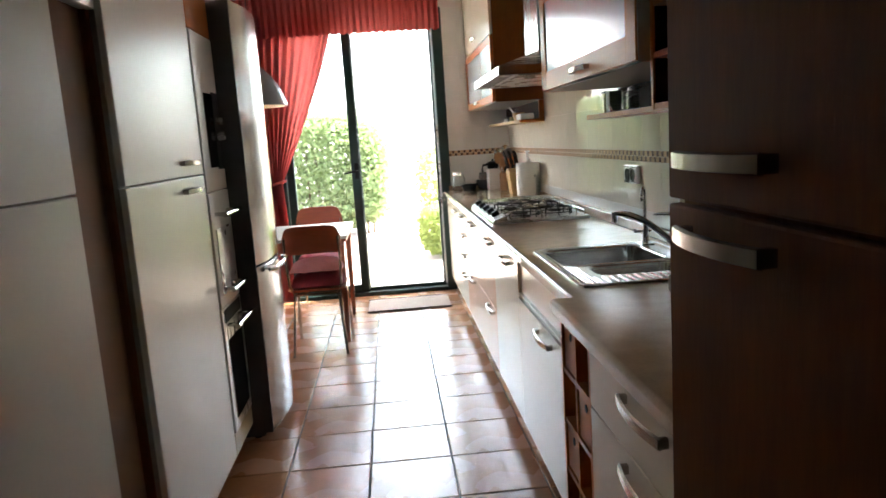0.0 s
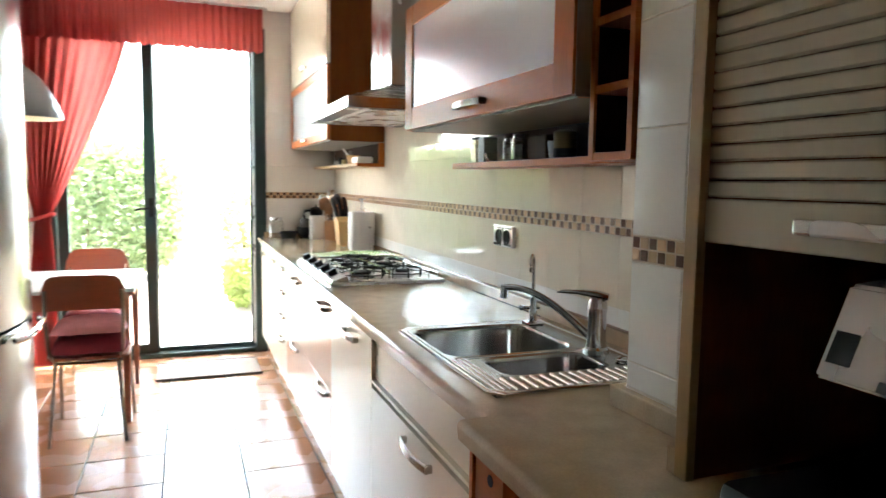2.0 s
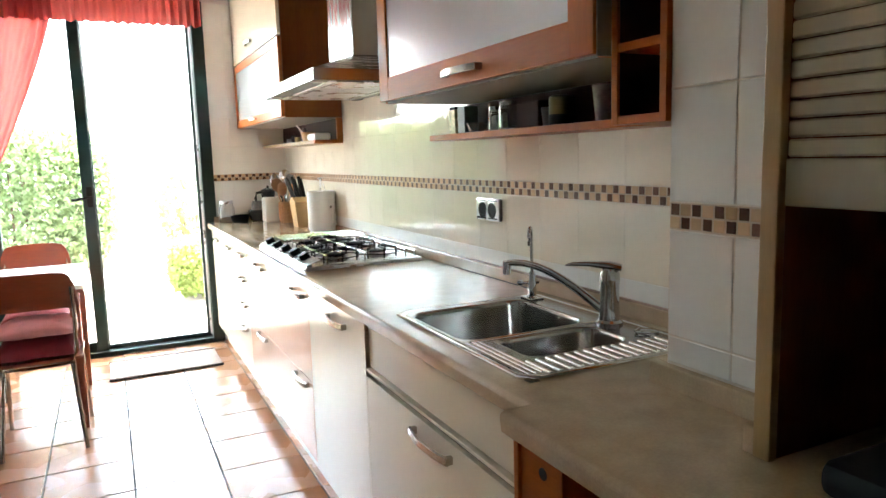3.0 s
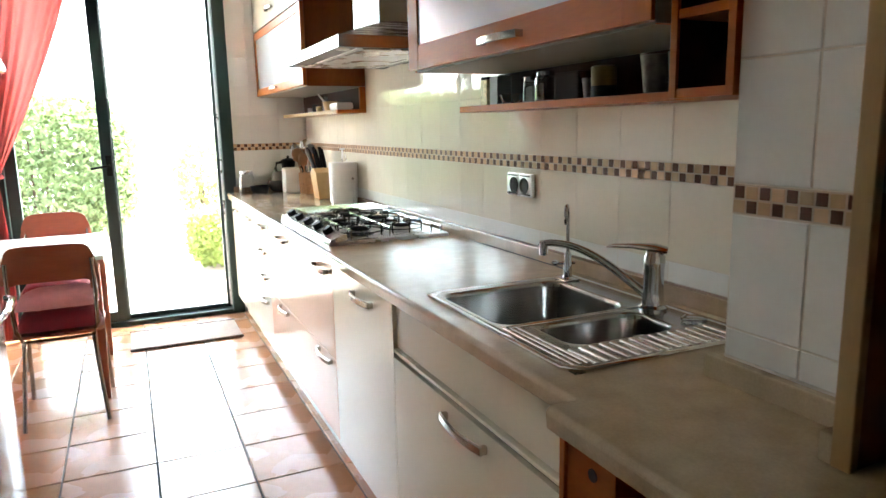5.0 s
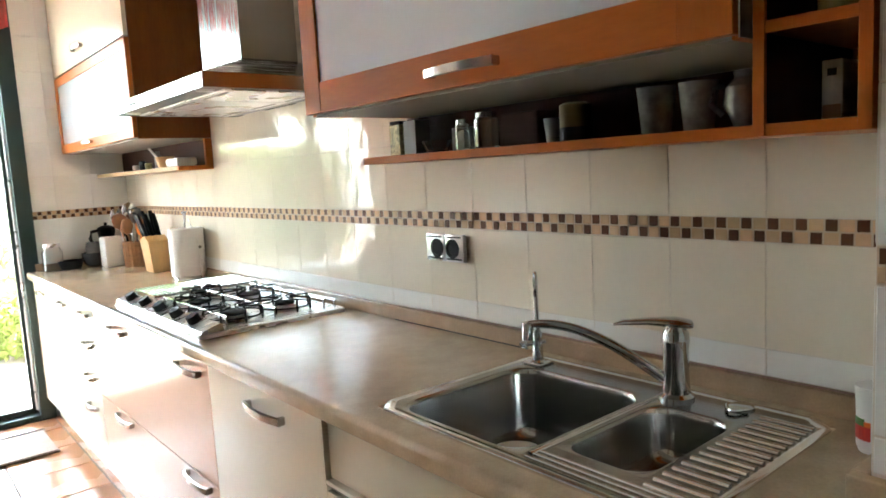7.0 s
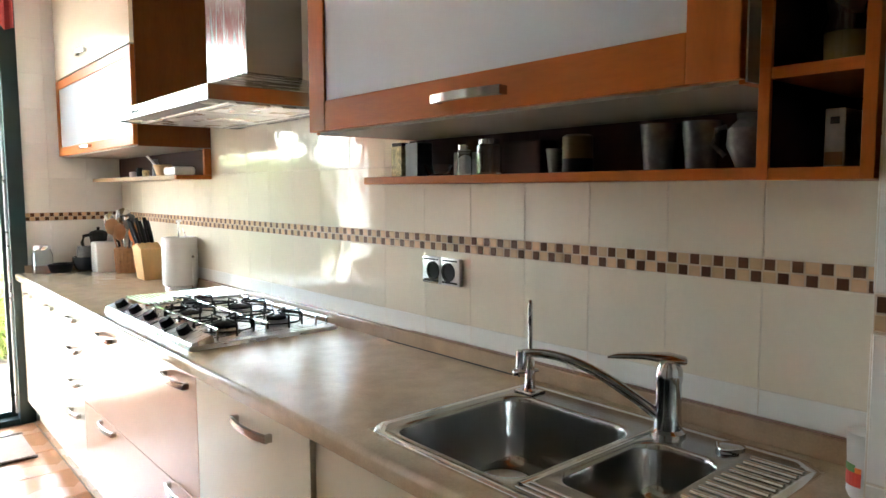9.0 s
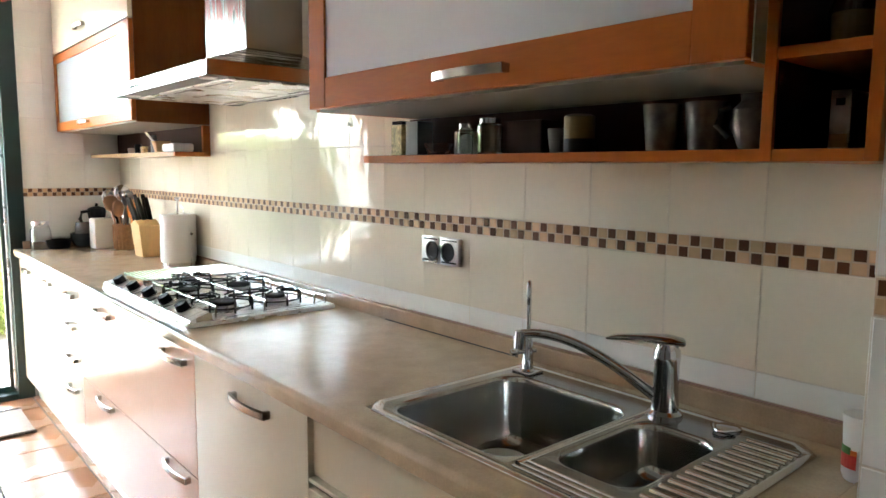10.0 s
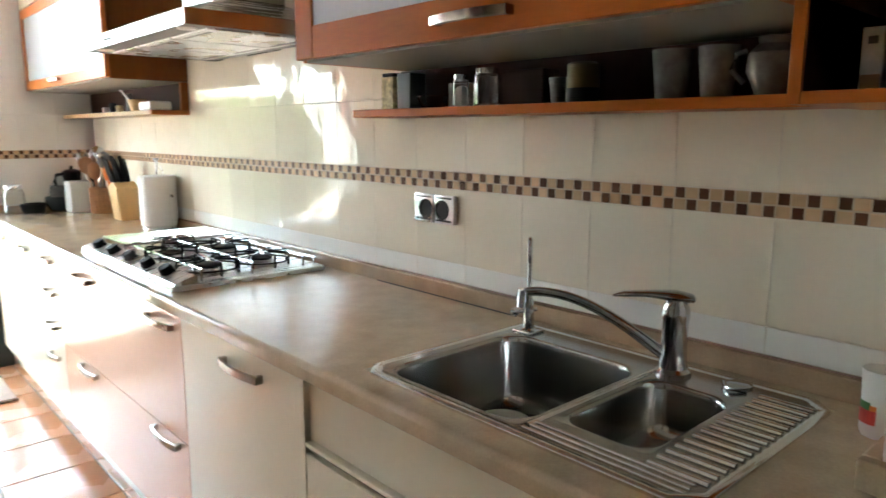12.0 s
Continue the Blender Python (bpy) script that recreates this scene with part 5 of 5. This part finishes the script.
    part("handle", tube([(-0.21, 0.185, z + 0.213), (-0.255, 0.175, z + 0.208), (-0.267, 0.17, z + 0.17), (-0.257, 0.175, z + 0.135)], 0.010, 8), BLACK, e, smooth=True)
    t = thing("cooking_bottle", (-0.06, 0.165, z), "dark bottle with a pale neck", "bottle")
    part("bottle", lathe([(0.026, 0), (0.027, 0.17), (0.014, 0.21), (0.013, 0.235), (0, 0.236)], (-0.060, 0.165, z), 20), BLACK_GLASS, t, smooth=True)
    part("cap", lathe([(0.0135, 0.225), (0.0135, 0.272), (0, 0.273)], (-0.060, 0.165, z), 16), WHITE_PLASTIC, t, smooth=True)
    j = thing("glass_jar", (-0.475, 0.20, z), "small clear glass jar near the garden door", "jar")
    part("glass", lathe([(0.052, 0), (0.055, 0.006), (0.055, 0.11), (0.044, 0.128), (0.046, 0.15), (0.043, 0.15), (0.041, 0.128), (0.052, 0.108), (0.052, 0.008), (0, 0.006)], (-0.475, 0.20, z), 24), JAR_GLASS, j, smooth=True)
    part("lid", lathe([(0.047, 0.138), (0.047, 0.16), (0, 0.161)], (-0.475, 0.20, z), 20), ALU, j, smooth=True)
    solid("frying_pan", lathe([(0.055, 0), (0.07, 0.05), (0.068, 0.052), (0.05, 0.006), (0, 0.005)], (-0.388, 0.165, z), 32), BLACK, "black shallow pan lying in the corner", "pan", smooth=True)


corner_clutter()


def tumbler(x, y, z, r, h, m, label, category="mug", group=""):
    return solid("mug", lathe([(r * 0.72, 0), (r * 0.76, 0.004), (r, h), (r * 0.94, h), (r * 0.68, 0.008), (0, 0.007)], (x, y, z), 26), m, label, category, smooth=True, group=group)


def shelf_things():
    z = 1.4195
    tumbler(-0.085, -3.625, z, 0.038, 0.090, MUG, "grey patterned tumbler on the open shelf", group="shelf mugs")
    tumbler(-0.085, -3.715, z, 0.037, 0.089, MUG, "grey patterned tumbler on the open shelf", group="shelf mugs")
    g = thing("milk_jug", (-0.085, -3.810, z), "round grey ceramic jug with a loop handle", "jug")
    part("pot", lathe([(0.025, 0), (0.028, 0.008), (0.043, 0.04), (0.04, 0.07), (0.024, 0.085), (0.026, 0.097), (0.022, 0.097), (0.02, 0.085), (0, 0.08)], (-0.085, -3.810, z), 26), MUG, g, smooth=True)
    part("handle", tube([(-0.10, -3.772, z + 0.075), (-0.11, -3.758, z + 0.07), (-0.112, -3.752, z + 0.045), (-0.10, -3.770, z + 0.022)], 0.005, 8), MUG, g, smooth=True)
    t = thing("spice_tin", (-0.075, -2.775, z), "black and gold spice tin", "tin")
    part("tin", box(-0.10, -0.05, -2.802, -2.750, z, z + 0.088, 0.003), TIN, t)
    part("lid", box(-0.098, -0.052, -2.800, -2.752, z + 0.0885, z + 0.098, 0.002), BLACK, t)
    solid("box_carton", box(-0.10, -0.045, -2.875, -2.820, z, z + 0.094, 0.002), GREY_PLASTIC, "grey carton on the open shelf", "carton")
    s = thing("glass_bowl", (-0.09, -2.955, z), "small clear glass dish on the open shelf", "dish")
    part("dish", lathe([(0.03, 0), (0.042, 0.03), (0.039, 0.03), (0.027, 0.005), (0, 0.004)], (-0.09, -2.955, z), 24), JAR_GLASS, s, smooth=True)
    for y, r, h in ((-3.055, 0.020, 0.078), (-3.145, 0.032, 0.088)):
        b = thing("storage_jar", (-0.085, y, z), "clear glass jar with a metal lid on the open shelf", "jar", "shelf jars")
        part("glass", lathe([(r, 0), (r, h * 0.8), (r * 0.8, h * 0.86), (r * 0.74, h * 0.86), (r * 0.92, h * 0.78), (r * 0.92, 0.005), (0, 0.004)], (-0.085, y, z), 22), JAR_GLASS, b, smooth=True)
        part("lid", lathe([(r * 0.85, h * 0.86), (r * 0.85, h), (0, h)], (-0.085, y, z), 22), CHROME, b, smooth=True)
        if r > 0.03:
            grip = [(-0.085, y + r * 0.95 + 0.016 * math.sin(math.pi * q / 8), z + 0.016 + 0.05 * q / 8) for q in range(9)]
            part("handle", tube(grip, 0.0035, 8), JAR_GLASS, b, "clear glass loop handle", smooth=True)
    solid("small_carton", box(-0.062, -0.022, -3.035, -2.985, z, z + 0.062, 0.002), BOX_PRINT, "small pale carton behind the glass dish", "carton")
    solid("dark_box", box(-0.09, -0.03, -3.320, -3.200, z, z + 0.078, 0.003), DARK_SHADED_WOOD, "dark wooden box on the open shelf", "box")
    y_ = thing("yellow_tin", (-0.08, -3.420, z), "dull yellow and black tin on the open shelf", "tin")
    part("tin", lathe([(0.034, 0.03), (0.034, 0.078), (0.025, 0.083), (0, 0.083)], (-0.08, -3.420, z), 24), material("dull_yellow", (0.11, 0.07, 0.008), 0.5, vary=0.2), y_, smooth=True)
    part("base_band", lathe([(0.0345, 0.0), (0.0345, 0.03), (0, 0.03)], (-0.08, -3.420, z), 24), BLACK, y_, smooth=True)
    tumbler(-0.075, -3.355, z, 0.024, 0.055, GREY_PLASTIC, "small grey cup on the open shelf", "cup")
    # cube shelf contents
    c = thing("tea_carton", (-0.20, -3.990, 1.4120), "pale printed carton in the cube shelf", "carton")
    part("box", box(-0.235, -0.165, -4.016, -3.988, 1.4130, 1.4970, 0.002), BOX_PRINT, c)
    part("print_band", box(-0.2358, -0.2345, -4.014, -3.990, 1.4160, 1.4350), SPOON, c)
    part("print_mark", box(-0.2358, -0.2345, -4.008, -3.996, 1.4750, 1.4850), DARK_GAP, c)
    j = thing("pasta_jar", (-0.22, -4.005, 1.5520), "glass jar half full of dry pasta", "jar")
    part("contents", lathe([(0.026, 0.004), (0.028, 0.05), (0, 0.055)], (-0.22, -4.005, 1.5525), 20), PASTA, j, smooth=True)
    part("glass", lathe([(0.030, 0), (0.031, 0.055), (0.024, 0.075), (0.03, 0.105), (0.028, 0.105), (0.022, 0.075), (0.029, 0.055), (0.029, 0.002), (0, 0.002)], (-0.22, -4.005, 1.5525), 22), JAR_GLASS, j, smooth=True)
    # short shelf by the hood
    z = 1.4535
    b = thing("small_basket", (-0.12, -0.86, z), "small pale woven basket on the short shelf", "basket")
    part("basket", lathe([(0.03, 0), (0.045, 0.055), (0.04, 0.055), (0.026, 0.006), (0, 0.005)], (-0.12, -0.86, z), 18), BEECH, b, smooth=True)
    part("utensil", rod((-0.12, -0.86, z + 0.01), (-0.17, -0.79, z + 0.10), 0.005), WHITE_PLASTIC, b)
    solid("white_packet", box(-0.16, -0.06, -1.14, -0.98, z, z + 0.04, 0.012), WHITE_PLASTIC, "white packet on the short shelf", "packet", smooth=True)
    solid("spice_bottle", lathe([(0.018, 0), (0.018, 0.06), (0.01, 0.075), (0.012, 0.09), (0, 0.09)], (-0.10, -0.70, z), 16), GREY_PLASTIC, "small grey spice bottle on the short shelf", "bottle", smooth=True)
    for k, (yy, h) in enumerate(((-0.6, 0.035), (-0.5, 0.05), (-0.38, 0.03))):
        solid("spice_pot", lathe([(0.017, 0), (0.019, h * 0.9), (0.015, h), (0, h)], (-0.12, yy, z), 16), (TIN, BLACK, BOX_PRINT)[k], "small spice pot on the short shelf", "pot", smooth=True, group="spice pots")
    cup = thing("soap_bottle", (-0.13, -4.03, 0.9), "white plastic bottle with a red and green label by the sink", "bottle")
    part("bottle", lathe([(0.022, 0), (0.026, 0.01), (0.026, 0.055), (0.0285, 0.105), (0.026, 0.105), (0, 0.09)], (-0.13, -4.031, 0.9005), 22), WHITE_PLASTIC, cup, smooth=True)
    for za, zb, ga, gb, m in ((0.923, 0.945, 118, 185, RED_LABEL), (0.945, 0.957, 118, 165, GREEN_LABEL), (0.945, 0.953, 165, 185, ORANGE)):
        bm = bmesh.new()
        for rr in (0.0262, 0.0272):
            for g in range(6):
                q = radians(ga + (gb - ga) * g / 5)
                for zz in (za, zb):
                    bm.verts.new((-0.13 + rr * math.cos(q), -4.031 + rr * math.sin(q), zz))
        bm.verts.ensure_lookup_table()
        for g in range(5):
            for o in (0, 12):
                bm.faces.new([bm.verts[o + 2 * g + d] for d in (0, 1, 3, 2)])
            for d in (0, 1):
                bm.faces.new([bm.verts[d + 2 * g], bm.verts[d + 2 * g + 2], bm.verts[12 + d + 2 * g + 2], bm.verts[12 + d + 2 * g]])
        part("sticker", bm, m, cup)


shelf_things()


# ---- garden ----
def foliage(name, centre, size, count, leaf, mat_, parent, seed, lump=0.25):
    """Many small folded leaves scattered through an uneven crown."""
    rng = np.random.default_rng(seed)
    pts = []
    while len(pts) < count:
        p = rng.uniform(-1, 1, 3)
        q = np.abs(p) ** np.array([4, 4, 4])
        edge = q.sum()
        wob = 1 + lump * noise.noise(Vector((p[0] * 2.2 + seed, p[1] * 2.2, p[2] * 2.2))) + 0.5 * lump * noise.noise(Vector(p * 6))
        if edge < wob and (edge > 0.35 * wob or rng.random() < 0.25):
            pts.append(p)
    pts = np.array(pts) * np.array(size) / 2 + np.array(centre)
    verts, faces = [], []
    for p in pts:
        a = Vector(rng.normal(size=3)).normalized()
        a.z -= 0.25
        a.normalize()
        b = a.cross(Vector(rng.normal(size=3))).normalized()
        c = a.cross(b)
        ln = leaf * rng.uniform(0.6, 1.4)
        w = ln * 0.38
        o = Vector(p)
        k = len(verts)
        verts += [o, o + a * ln * 0.5 + b * w + c * w * 0.35, o + a * ln, o + a * ln * 0.5 - b * w + c * w * 0.35]
        faces += [(k, k + 1, k + 2), (k, k + 2, k + 3)]
    me = bpy.data.meshes.new(name)
    me.from_pydata([tuple(Vector(v) - base_of(parent)) for v in verts], [], faces)
    me.materials.append(mat_)
    ob = new(name, me)
    ob.parent = parent
    return tagged(ob, kind="stuff")


def shrub(name, x, y, w, d, h, count, leaf, mat_, seed, label, category):
    s = thing(name, (x, y, -0.03), label, category)
    foliage("leaves", (x, y, h / 2 + 0.03), (w, d, h), count, leaf, mat_, s, seed)
    rng = random.Random(seed)
    for k in range(max(3, int(w * 4))):
        bx = x + rng.uniform(-0.42, 0.42) * w
        by = y + rng.uniform(-0.3, 0.3) * d
        pts = [(bx, by, -0.03), (bx + rng.uniform(-0.05, 0.05), by, h * 0.35), (bx + rng.uniform(-0.12, 0.12), by + rng.uniform(-0.1, 0.1), h * 0.75)]
        part("stem", tube(pts, [0.022, 0.016, 0.006], 7), BARK, s, smooth=True)


shrub("hedge", -2.85, 5.1, 3.5, 1.1, 1.85, 26000, 0.075, LEAF, 3, "dense clipped green hedge at the edge of the terrace", "hedge")
shrub("bush", -0.40, 2.35, 0.72, 0.7, 0.56, 5000, 0.05, LEAF_LIGHT, 5, "yellow-green rounded bush beside the terrace", "bush")
shrub("bush", 0.12, 6.6, 1.4, 0.9, 1.2, 2600, 0.07, LEAF_LIGHT, 8, "loose green bush at the end of the terrace", "bush")
solid("garden_wall", box(-12, 12, 9.0, 9.25, -0.03, 2.1), RENDERED, "low white rendered garden wall", "wall", "structure")
solid("stone_step", box(-1.05, 0.6, 5.9, 7.4, -0.031, 0.12, 0.02), PAVING, "pale stone step leading up from the terrace", "step", "structure")


# ---- tiles ----
def tile_mesh(name, a, b, thick, bevel, mat_):
    """A tile lying in its own plane, a by b, face up, chamfered."""
    bm = bmesh.new()
    lo = [bm.verts.new((x * a / 2, y * b / 2, -thick)) for x, y in ((-1, -1), (1, -1), (1, 1), (-1, 1))]
    m1 = [bm.verts.new((x * a / 2, y * b / 2, -bevel)) for x, y in ((-1, -1), (1, -1), (1, 1), (-1, 1))]
    up = [bm.verts.new((x * (a / 2 - bevel), y * (b / 2 - bevel), 0)) for x, y in ((-1, -1), (1, -1), (1, 1), (-1, 1))]
    for r, s in ((lo, m1), (m1, up)):
        for k in range(4):
            bm.faces.new((r[k], r[(k + 1) % 4], s[(k + 1) % 4], s[k]))
    bm.faces.new(up)
    me = bpy.data.meshes.new(name)
    bm.to_mesh(me)
    bm.free()
    me.materials.append(mat_)
    return me


shared = {}


def lay(name, parent, a, b, thick, bevel, mat_, place, turn):
    key = (name, round(a, 4), round(b, 4), mat_.name)
    if key not in shared:
        shared[key] = tile_mesh(name, a, b, thick, bevel, mat_)
    ob = new(name, shared[key])
    ob.parent = parent
    ob.matrix_basis = Matrix.Translation(Vector(place) - base_of(parent)) @ turn
    return ob


TO_WEST = Matrix(((0, 0, -1, 0), (-1, 0, 0, 0), (0, 1, 0, 0), (0, 0, 0, 1)))     # tile face looks to -x, its first side along y
TO_SOUTH = Matrix(((1, 0, 0, 0), (0, 0, -1, 0), (0, 1, 0, 0), (0, 0, 0, 1)))     # tile face looks to -y, its first side along x
jit = random.Random(11)


def tilt(t):
    return t @ pose(0, 0, 0, jit.uniform(-0.16, 0.16), jit.uniform(-0.16, 0.16), 0)


JOINT = 0.0018
ROWS_Z = [(0.944, 0.998), (0.998, 1.2025)] + [(1.2515 + 0.2035 * k, 1.455 + 0.2035 * k) for k in range(6)]
edges = [-4.087] + [-4.0045 + 0.2035 * k for k in range(22)]
edges = [e for e in edges if e < END - 0.02] + [END]
for ya, yb in zip(edges, edges[1:]):
    for za, zb in ROWS_Z[:6]:
        lay("tile", wall_east, yb - ya - JOINT, zb - za - JOINT, 0.004, 0.0010, TILE_WHITE if za < 0.95 else TILE, (0.0, (ya + yb) / 2, (za + zb) / 2), tilt(TO_WEST))
xs = [JAMB_R + 0.002, -0.407, -0.2035, 0.0]
for xa, xb in zip(xs, xs[1:]):
    for za, zb in ROWS_Z:
        lay("tile", wall_north, xb - xa - 0.0008, zb - za - 0.0008, 0.004, 0.0018, TILE_WHITE, ((xa + xb) / 2, END, (za + zb) / 2), tilt(TO_SOUTH))
COL_Z = [(0.944, 0.996), (0.996, 1.1965)] + [(1.2485 + 0.2035 * k, 1.452 + 0.2035 * k) for k in range(6)]
for ya, yb in ((-4.385, -4.235), (-4.235, -4.087)):
    for za, zb in COL_Z:
        lay("tile", column, yb - ya - JOINT, zb - za - JOINT, 0.004, 0.0018, TILE_WHITE, (-0.316, (ya + yb) / 2, (za + zb) / 2), tilt(TO_WEST))
for za, zb in COL_Z:
    lay("tile", column, 0.155 - JOINT, zb - za - JOINT, 0.004, 0.0018, TILE_WHITE, (-0.2375, -4.085, (za + zb) / 2), tilt(TO_SOUTH @ pose(0, 0, 0, 0, 180, 0)))
    lay("tile", column, 0.155 - JOINT, zb - za - JOINT, 0.004, 0.0018, TILE_WHITE, (-0.0805, -4.085, (za + zb) / 2), tilt(TO_SOUTH @ pose(0, 0, 0, 0, 180, 0)))


# mosaic bands
BAND_GROUT = material("tan_grout", (0.62, 0.49, 0.35), 0.7, vary=0.08)
part("band_bed", box(0.0004, 0.0013, -4.086, END, 1.2035, 1.2505), BAND_GROUT, wall_east)
part("band_bed", box(JAMB_R + 0.002, 0.0, END + 0.0004, END + 0.0013, 1.2035, 1.2505), BAND_GROUT, wall_north)
part("band_bed", box(-0.3156, -0.3147, -4.384, -4.088, 1.1975, 1.2475), BAND_GROUT, column)
P, PH = 0.02544, 0.0240
far_dark, far_tan = bmesh.new(), bmesh.new()
for k in range(-11, int((END + 3.801) / P)):
    y = -3.801 + (k + 0.5) * P
    for row in (0, 1):
        z = 1.203 + PH * (row + 0.5)
        dark = (k + row) % 2 == 0
        w = 0.0200 if dark else 0.0236
        if y < -1.2:
            lay("mosaic_piece", wall_east, w, 0.0208, 0.004, 0.001, MOSAIC_DARK if dark else MOSAIC_TAN, (-0.0005, y, z), TO_WEST)
        else:
            box(-0.0005, 0.0045, y - w / 2, y + w / 2, z - 0.0104, z + 0.0104, bm=far_dark if dark else far_tan)
for k in range(int(0.538 / P)):
    x = -0.54 + (k + 0.5) * P
    for row in (0, 1):
        z, h = 1.203 + PH * (row + 0.5), 0.0104
        box(x - h, x + h, END - 0.0005, END + 0.0045, z - h, z + h, bm=far_dark if (k + row) % 2 == 0 else far_tan)
part("mosaic_far_dark", far_dark, MOSAIC_DARK_FAR, wall_north, kind="stuff")
part("mosaic_far_tan", far_tan, MOSAIC_TAN_FAR, wall_north, kind="stuff")
for k in range(11):
    y = -4.088 - (k + 0.5) * P
    for row in (0, 1):
        dark = (k + row) % 2 == 1
        lay("mosaic_piece", column, 0.0200 if dark else 0.0236, 0.0208, 0.004, 0.001, MOSAIC_DARK if dark else MOSAIC_TAN, (-0.3165, y, 1.1985 + PH * (row + 0.5)), TO_WEST)

# floor
FX, FY = 0.349, 0.345
FLAT = Matrix.Identity(4)
xe = [-0.902 + FX * k for k in range(-5, 4)]
ye = [-2.723 + FY * k for k in range(-15, 10)]
for xa, xb in zip(xe, xe[1:]):
    for ya, yb in zip(ye, ye[1:]):
        x0, x1, y0, y1 = max(xa, LEFT), min(xb, 0.0), max(ya, BACK), min(yb, END)
        if x1 - x0 > 0.03 and y1 - y0 > 0.03:
            lay("floor_tile", floor, x1 - x0 - 0.006, y1 - y0 - 0.006, 0.006, 0.003, TERRACOTTA, ((x0 + x1) / 2, (y0 + y1) / 2, 0.0), tilt(FLAT))
